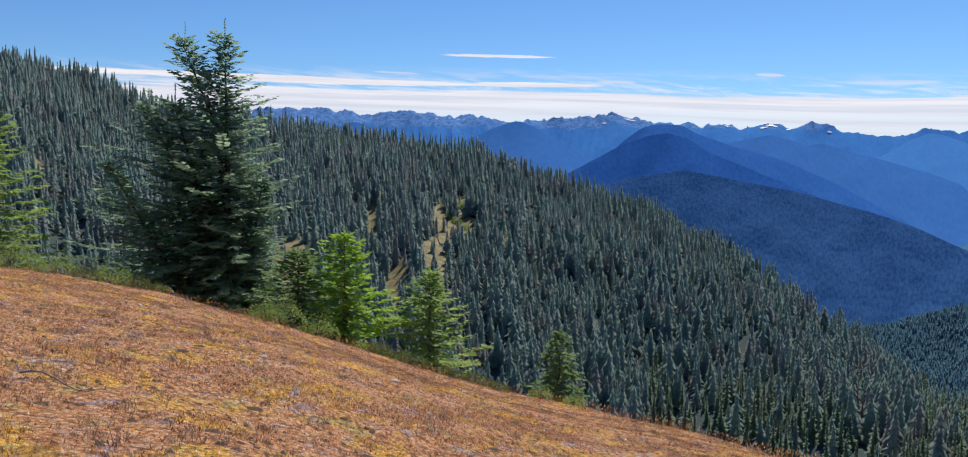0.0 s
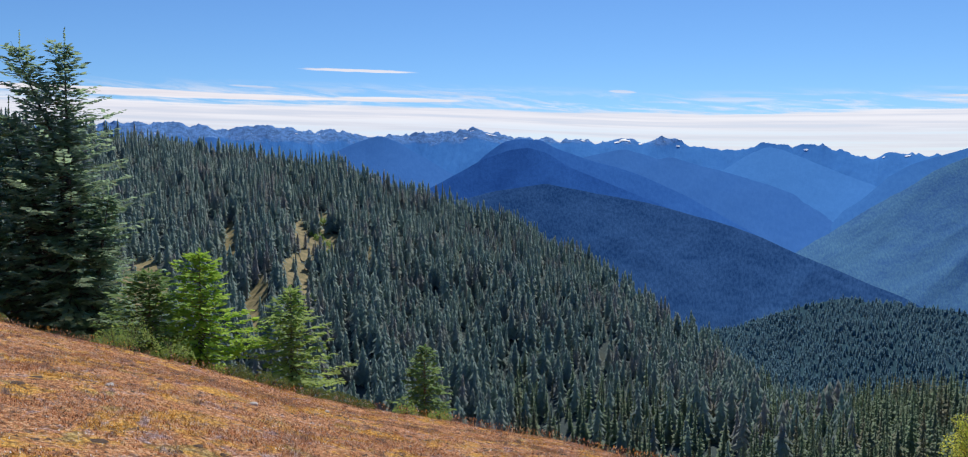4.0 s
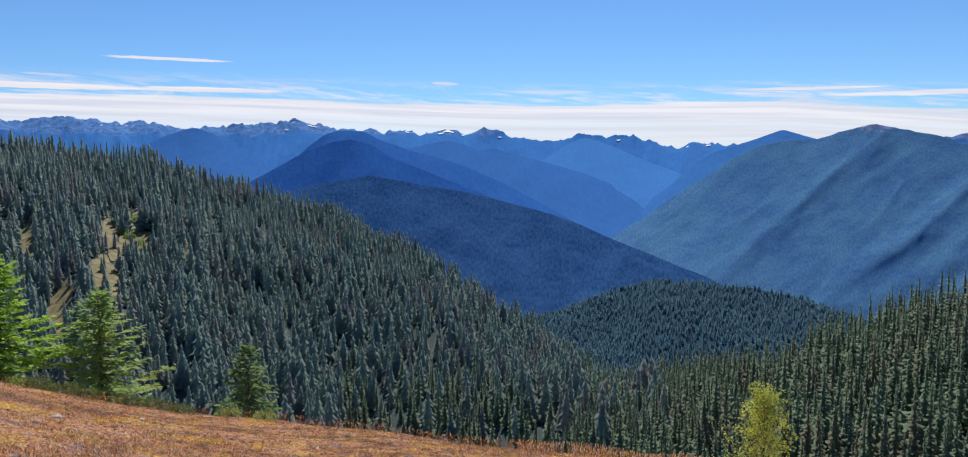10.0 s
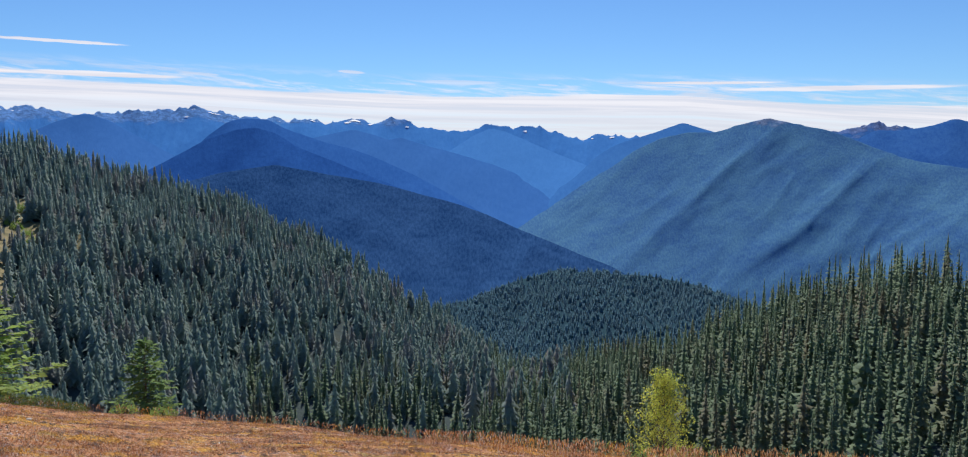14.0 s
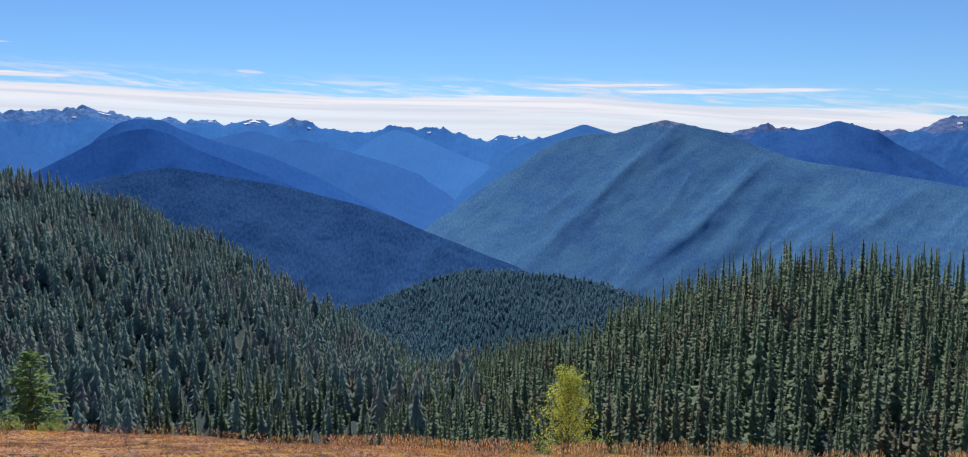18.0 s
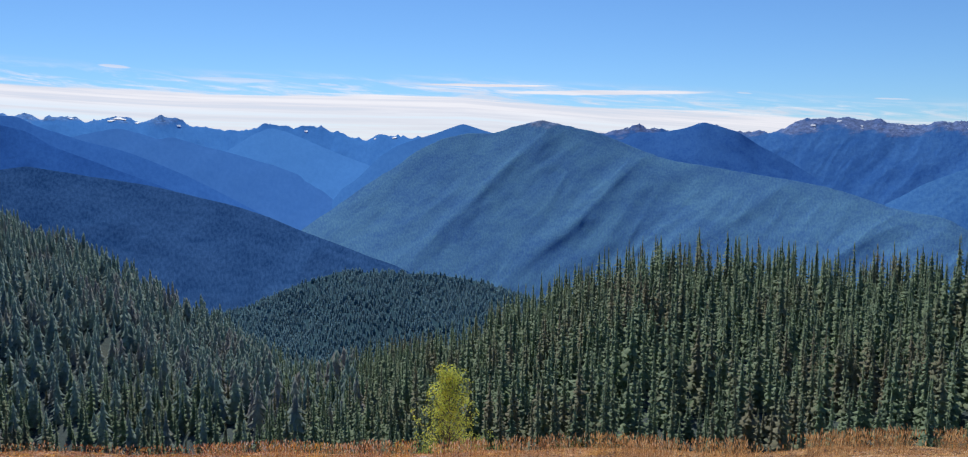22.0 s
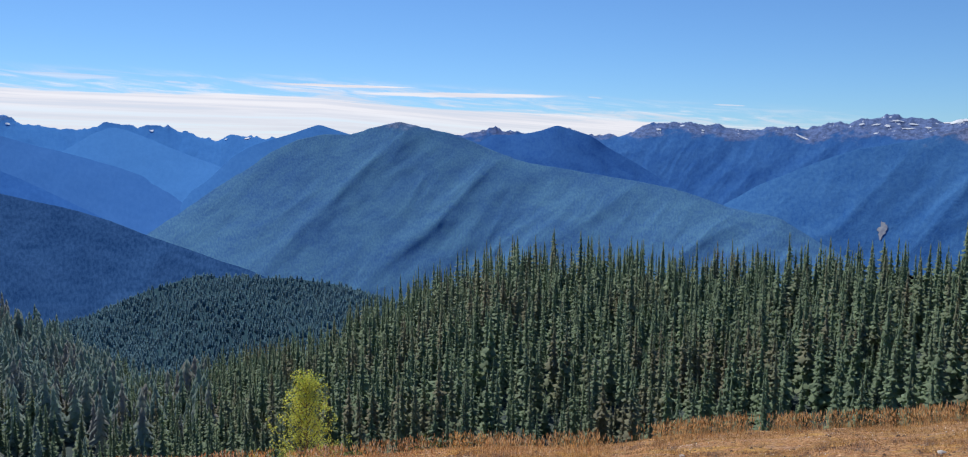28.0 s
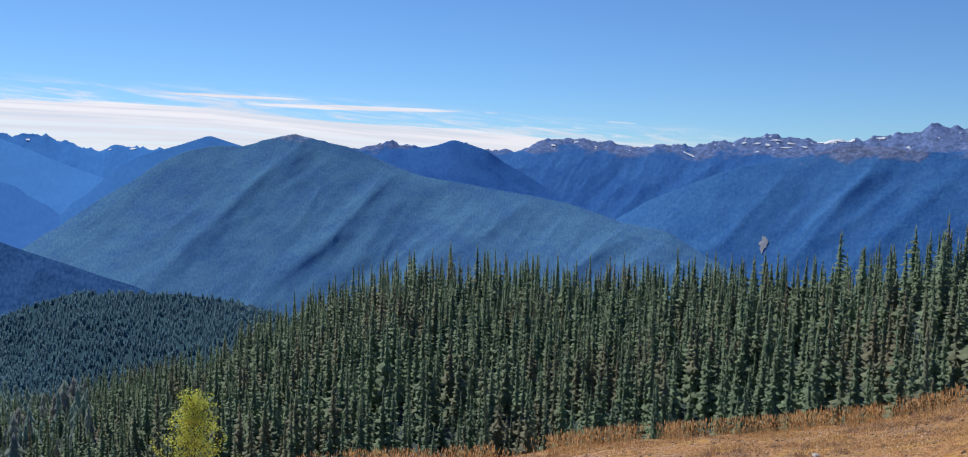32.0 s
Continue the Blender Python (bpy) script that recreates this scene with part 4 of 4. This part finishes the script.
def leafy_tree(name, label, at, height, reach, leaf, seed):
    """A slender broadleaf: stem, rising limbs, leaves in loose clusters along them."""
    r = np.random.default_rng(seed)
    ob = thing(name, pose(at[0], at[1], at[2]), label, "tree")
    stem = lambda u: np.array([0.12 * math.sin(3 * u), 0.1 * math.sin(4 * u), height * u])
    us = np.linspace(0, 1, 7)
    part("trunk", mesh_of("trunk", *tube([stem(u) - (0, 0, 0.3 * (u == 0)) for u in us], [0.085 * (1.04 - u) for u in us], 7), M_BARK, True), ob, "slim grey trunk")
    verts, tris, limbs = [], [], []
    for k in range(60):
        u = 0.12 + 0.86 * ((k + r.random()) / 60)
        a = k * 2.4 + r.uniform(-0.6, 0.6)
        L = reach * (0.10 + 1.0 * (1 - u) ** 0.9) * r.uniform(0.5, 1.15)
        d = np.array([math.cos(a), math.sin(a), 0.75 + 0.7 * u])
        d = d / np.linalg.norm(d) * L
        limbs.append(tube([stem(u), stem(u) + d * 0.6, stem(u) + d + (0, 0, 0.08)], [0.022, 0.012, 0.004], 4))
        for c in range(7):
            w = r.uniform(0.35, 1.1)
            mid = stem(u) + d * w + r.normal(0, 0.17, 3)
            for q in range(16):
                p = mid + r.normal(0, 0.13, 3)
                e = r.normal(0, 1, 3)
                e = e / np.linalg.norm(e) * r.uniform(0.04, 0.075)
                f = np.cross(e, r.normal(0, 1, 3))
                f = f / np.linalg.norm(f) * 0.032
                b = len(verts)
                verts += [p - e, p + f, p + e, p - f]
                tris += [(b, b + 1, b + 2), (b, b + 2, b + 3)]
    part("branchwork", mesh_of("branchwork", *join(limbs), M_BARK), ob, "thin rising limbs")["kind"] = "stuff"
    part("leaves", mesh_of("leaves", np.array(verts), np.array(tris), leaf), ob)["kind"] = "stuff"
    return ob


def near_trees():
    fir("fir_tree", "large ragged dark green fir with twin tops", spot(-35.25, 54), 22.3, 5.2, M_NEAR_DARK, 1, 420, 0.42, 0.35, 0.9, 0,
        ((-2.1, -1.55, 0.99, 5.5), (0.0, 0.0, 1.0, 2.0), (-3.7, -2.7, 0.81, 2.0), (-2.4, -1.8, 0.82, 1.7), (-5.4, -4.0, 0.66, 1.2), (1.7, 1.2, 0.62, 1.0)), 0.6, gust=(-0.22, -0.16), lobes=0.5)
    fir("fir_tree", "bright sunlit green fir at the meadow's edge", spot(-49.2, 50), 11.6, 3.81, M_BRUSH, 2, 300, 0.42, 0.3, 0.8, rag=0.35, lobes=0.35)
    fir("young_fir", "bright lime green young fir", spot(-27.9, 43), 6.7, 2.38, M_LIME, 3, 190, 0.36, 0.2, 0.8, rag=0.35, lobes=0.3)
    fir("young_fir", "small dark green fir beside the lime green one", spot(-30.9, 44), 5.4, 2.40, M_NEAR_GREEN, 4, 170, 0.36, 0.3, 0.7)
    fir("young_fir", "open-crowned green fir on the brow", spot(-22.3, 44), 6.5, 2.43, M_BRUSH, 5, 170, 0.36, 0.35, 0.75, rag=0.4, lobes=0.5)
    fir("young_fir", "small green fir on the brow", spot(-13.6, 38), 3.6, 1.21, M_NEAR_GREEN, 6, 110, 0.26, 0.25, 0.8)
    leafy_tree("yellow_tree", "slender airy yellow-green tree below the brow", spot(20.0, 44), 7.7, 3.9, M_YELLOW, 7)


near_trees()


# ---- the meadow's growth ----
def blades(places, heights, width, per, spread, lean, rng):
    """Tufts of pointed blades, one triangle each."""
    n = len(places)
    base = np.repeat(places, per, 0) + np.concatenate([rng.normal(0, spread, (n * per, 2)), np.zeros((n * per, 1))], 1)
    h = np.repeat(heights, per) * rng.uniform(0.5, 1.2, n * per)
    a = rng.random(n * per) * 6.283
    w = np.stack([np.cos(a), np.sin(a), 0 * a], -1) * (width * rng.uniform(0.6, 1.4, n * per))[:, None]
    tip = base + np.concatenate([rng.normal(0, lean, (n * per, 2)) * h[:, None], h[:, None]], 1)
    verts = np.stack([base - w - (0, 0, 0.02), base + w - (0, 0, 0.02), tip], 1).reshape(-1, 3)
    return verts, np.arange(n * per * 3).reshape(-1, 3)


def build_grass():
    az, r = polar_points(-53, 73, 6, 40, 0.06, rng)
    rb = table(az, BROW_R)
    clump = fbm(r * np.sin(np.radians(az)) * 1.1, r * np.cos(np.radians(az)) * 1.1, 61)
    ok = (r < rb + 3) & (rng.random(len(az)) < np.clip((clump - 0.30) * 3.5, 0.2, 1))
    az, r, clump = az[ok], r[ok], clump[ok]
    h = 0.016 + 0.075 * np.clip(clump - 0.28, 0, 1) * rng.uniform(0.3, 1.5, len(az))
    verts, tris = blades(xyz(az, r, ground_z(az, r)), h, 0.0075, 3, 0.03, 0.9, rng)
    tagged(new("meadow_grass", mesh_of("meadow_grass", verts, tris, M_GRASS)), "low rust and straw coloured dry alpine grass", "grass", kind="stuff")
    # taller seeding stalks, thickest along the brow
    az = np.concatenate([rng.uniform(-53, 73, 6500), rng.uniform(4, 72, 9000)])
    off = np.abs(rng.normal(0, 2.2, len(az)))
    r = table(az, BROW_R) + 1.2 - off
    keep = vnoise(az * 0.7, r * 0.5, 77) > 0.30
    az, r, rb = az[keep], r[keep], table(az[keep], BASE_R)
    h = rng.uniform(0.16, 0.46, len(az)) * np.interp(az, [-50, 0, 20, 70], [0.75, 0.8, 1.2, 1.3])
    base = xyz(az, r, ground_z(az, r))
    bend = np.concatenate([rng.normal(0.05, 0.16, (len(az), 2)) * h[:, None], h[:, None]], 1)
    a = rng.random(len(az)) * 6.283
    side = np.stack([np.cos(a), np.sin(a), 0 * a], -1)
    top = base + bend
    head0 = base + bend * 0.72
    mid = base + bend * 0.86
    verts = np.stack([base - side * 0.004, base + side * 0.004, head0, head0, mid - side * 0.014, mid + side * 0.014, top], 1).reshape(-1, 3)
    k = (np.arange(len(az)) * 7)[:, None]
    tris = np.concatenate([k + (0, 1, 2), k + (3, 5, 4), k + (4, 5, 6)])
    tagged(new("seed_stalks", mesh_of("seed_stalks", verts, tris, M_GRASS)), "tall dry grass stalks with seed heads along the brow", "grass", kind="stuff")


build_grass()


def lumps(az, r, size, flat, rng):
    """Small angular lumps, half sunk in the ground."""
    v0 = np.array([(1, 0, 0), (0.3, 0.95, 0), (-0.8, 0.6, 0), (-0.8, -0.6, 0), (0.3, -0.95, 0), (0.1, 0.1, 1.0)], float)
    f0 = np.array([(0, 1, 5), (1, 2, 5), (2, 3, 5), (3, 4, 5), (4, 0, 5)])
    n = len(az)
    a = rng.random(n) * 6.283
    c, s = np.cos(a)[:, None], np.sin(a)[:, None]
    k = size[:, None] * rng.uniform(0.7, 1.3, (n, 6))
    v = np.stack([(v0[:, 0] * c - v0[:, 1] * s) * k, (v0[:, 0] * s + v0[:, 1] * c) * k, v0[:, 2] * k * flat - 0.01], -1) + xyz(az, r, ground_z(az, r))[:, None]
    return v.reshape(-1, 3), (f0[None] + (np.arange(n) * 6)[:, None, None]).reshape(-1, 3)


M_CLOD = plain("dark_soil", (0.055, 0.034, 0.024), (0.122, 0.079, 0.055), 20.0)
M_TWIG = plain("dry_twigs", (0.20, 0.12, 0.085), (0.50, 0.40, 0.33), 2.2)
M_FLOWER = plain("seed_fluff", (0.732, 0.683, 0.610), (0.900, 0.900, 0.878), 30.0)


def build_meadow_bits():
    az, r = polar_points(-52, 72, 7, 38, 0.30, rng)
    ok = (r < table(az, BROW_R)) & (vnoise(az * 0.4, r * 0.4, 91) > 0.35)
    az, r = az[ok], r[ok]
    verts, tris = lumps(az, r, 0.012 + 0.05 * rng.random(len(az)) ** 2, 0.7, rng)
    tagged(new("soil_clods", mesh_of("soil_clods", verts, tris, M_CLOD)), "dark clods of bare soil between the tufts", "soil", kind="stuff")
    az, r = polar_points(-52, 72, 7, 38, 0.26, rng)
    ok = (r < table(az, BROW_R)) & (vnoise(az * 0.5, r * 0.5, 97) > 0.45)
    az, r = az[ok], r[ok]
    verts, tris = lumps(az, r, rng.uniform(0.006, 0.015, len(az)), 2.0, rng)
    tagged(new("seed_heads", mesh_of("seed_heads", verts, tris, M_FLOWER)), "pale fluffy seed heads scattered over the meadow", "flowers", kind="stuff")
    # hollows of bare dark earth
    az, r = rng.uniform(-52, 10, 150), rng.uniform(8, 30, 150)
    verts, tris = lumps(az, r, rng.uniform(0.05, 0.16, 150), 0.22, rng)
    tagged(new("bare_hollows", mesh_of("bare_hollows", verts, tris, M_CLOD)), "dark bare hollows in the meadow", "soil", kind="stuff")
    # dwarf shrubs, grey and twiggy, in loose colonies
    az, r = polar_points(-52, 72, 7, 36, 0.55, rng)
    ok = (r < table(az, BROW_R)) & (fbm(az * 0.35, r * 0.5, 83) > 0.52)
    az, r = az[ok], r[ok]
    verts, tris = blades(xyz(az, r, ground_z(az, r)), rng.uniform(0.05, 0.13, len(az)), 0.004, 34, 0.085, 0.6, rng)
    tagged(new("dwarf_shrubs", mesh_of("dwarf_shrubs", verts, tris, M_TWIG)), "low grey-brown twiggy dwarf shrubs in the meadow", "shrubs", kind="stuff")
    for k, (a, d, size) in enumerate(((-24.6, 20.0, 0.10), (8.6, 16.5, 0.14), (-33.0, 17.0, 0.08), (-20.0, 24.0, 0.07), (-40.5, 26.0, 0.09), (45.0, 17.0, 0.06), (60.0, 16.0, 0.07))):
        g = np.random.default_rng(300 + k)
        bm = bmesh.new()
        bmesh.ops.create_icosphere(bm, subdivisions=2, radius=size)
        for v in bm.verts:
            v.co = v.co * g.uniform(0.82, 1.15)
            v.co.z *= 0.6
        me = bpy.data.meshes.new("stone")
        bm.to_mesh(me)
        bm.free()
        me.materials.append(M_ROCK)
        ob = new("stone", me)
        ob.location = spot(a, d, size * 0.2)
        tagged(ob, "small pale stone lying in the dry meadow", "stone", "stones in the meadow")


build_meadow_bits()


def shrub(label, at, width, height, leaf, seed, n=420, leaf_size=0.05, group="shrubs along the brow"):
    """A low leafy shrub: thin stems and many small leaves."""
    g = np.random.default_rng(seed)
    ob = thing("shrub", pose(*at), label, "shrub", group)
    stems, verts, tris = [], [], []
    for k in range(9):
        a = g.random() * 6.283
        d = np.array([math.cos(a) * width * 0.7, math.sin(a) * width * 0.7, 0]) * g.uniform(0.2, 0.9)
        stems.append(tube([(0, 0, -0.1), tuple(d * 0.4 + (0, 0, height * 0.5)), tuple(d + (0, 0, height * g.uniform(0.6, 0.9)))], [0.014, 0.009, 0.003], 4))
    for k in range(n):
        u, a = g.random() ** 0.5, g.random() * 6.283
        lift = (1 - u * u) ** 0.5 * g.uniform(0.35, 1.05) * height * (0.8 + 0.3 * math.sin(3 * a + seed))
        p = np.array([math.cos(a) * u * width, math.sin(a) * u * width, max(lift, 0.02)])
        d = g.normal(0, 1, 3)
        d = d / np.linalg.norm(d) * leaf_size * g.uniform(0.7, 1.6)
        w = np.cross(d, g.normal(0, 1, 3))
        w = w / np.linalg.norm(w) * leaf_size * 0.4
        b = len(verts)
        verts += [p - d, p + w, p + d, p - w]
        tris += [(b, b + 1, b + 2), (b, b + 2, b + 3)]
    part("brushwood", mesh_of("brushwood", *join(stems), M_BARK), ob, "thin brown stems")["kind"] = "stuff"
    part("leaves", mesh_of("leaves", np.array(verts), np.array(tris), leaf), ob)["kind"] = "stuff"


def build_shrubs():
    for k, (a, dr, w, h, leaf) in enumerate(((-47.5, 0.6, 1.3, 1.1, 0), (-45.2, 0.8, 1.0, 0.8, 0), (-43.6, 0.7, 0.9, 0.55, 1), (-42.2, 0.9, 0.9, 0.6, 0), (-41.0, 0.8, 0.8, 0.5, 1), (-39.6, 0.6, 0.7, 0.35, 1),
                                             (-33.0, 0.8, 0.9, 0.7, 0), (-32.0, 1.0, 1.1, 1.3, 0), (-29.6, 0.9, 0.9, 0.9, 0), (-26.2, 0.6, 0.9, 0.45, 1), (-24.9, 0.5, 0.9, 0.35, 1), (-23.6, 0.6, 0.8, 0.35, 1),
                                             (-21.0, 0.6, 0.8, 0.35, 1), (-19.5, 0.5, 0.9, 0.3, 1), (-18.0, 0.5, 0.7, 0.28, 1), (-14.9, 0.7, 0.5, 0.5, 0), (-12.6, 0.8, 0.5, 0.4, 0), (18.4, 9.0, 0.9, 1.0, 0), (22.5, 10.0, 1.0, 1.2, 0),
                                             (13.0, 9.0, 0.8, 0.9, 1), (5.0, 8.0, 0.7, 0.8, 1), (28.0, 9.0, 1.0, 1.1, 1))):
        d = float(table(a, BROW_R)) + dr - (0.9 if dr < 2 else 0)
        label = ("leafy green shrub", "low olive green shrub")[leaf] + " at the edge of the meadow"
        shrub(label, spot(a, d, -0.02), w, h * (1.35 if a < -28 else 1.1), (M_BRUSH, M_SHRUB)[leaf], 40 + k, int(900 * w), 0.045)


build_shrubs()


def build_thickets():
    """Pale broadleaf thickets round the hillside clearings."""
    for k, (a, e, w, h) in enumerate(((-20.5, -4.6, 3.2, 3.6), (-20.1, -5.0, 3.6, 3.2), (-19.7, -5.4, 3.0, 3.0), (-19.4, -5.8, 2.6, 2.6), (-20.9, -4.3, 2.4, 3.0), (-20.2, -3.6, 2.6, 4.0),
                                      (-23.0, -8.6, 3.0, 3.0), (-21.2, -8.4, 2.6, 2.8), (-25.8, -9.6, 2.8, 3.0), (-24.0, -9.8, 2.4, 2.6), (-27.0, -8.8, 2.6, 3.0), (-18.6, -6.6, 2.2, 2.6))):
        shrub("pale green broadleaf thicket beside the hillside clearing", spot(a, range_at(a, e) - 4, -0.3), w * 1.15, h * 1.3, M_BRUSH, 400 + k, 1000, 0.30, "thickets on the hillside")


build_thickets()


def build_dead_branch():
    g = np.random.default_rng(3)
    ob = thing("dead_branch", pose(0, 0, 0), "bleached dead branch lying forked on the dry meadow", "branch")
    a0, d0 = -46.6, 10.9
    line = [spot(a0 + 4.8 * u, d0 - 0.6 * u + 0.08 * math.sin(5 * u), 0.05 + 0.05 * math.sin(7 * u)) for u in np.linspace(0, 1, 9)]
    part("stem", mesh_of("stem", *tube(line, [0.014 * (1.1 - u) for u in np.linspace(0, 1, 9)], 6), M_DEADWOOD, True), ob)
    for k in range(11):
        p = np.array(line[k % 5])
        q = p + np.array([g.uniform(-0.35, 0.15), g.uniform(-0.2, 0.3), g.uniform(0.12, 0.5)])
        m = (p + q) / 2 + g.normal(0, 0.04, 3)
        part("twig", mesh_of("twig", *tube([p, m, q], [0.004, 0.003, 0.0015], 4), M_DEADWOOD), ob)


build_dead_branch()
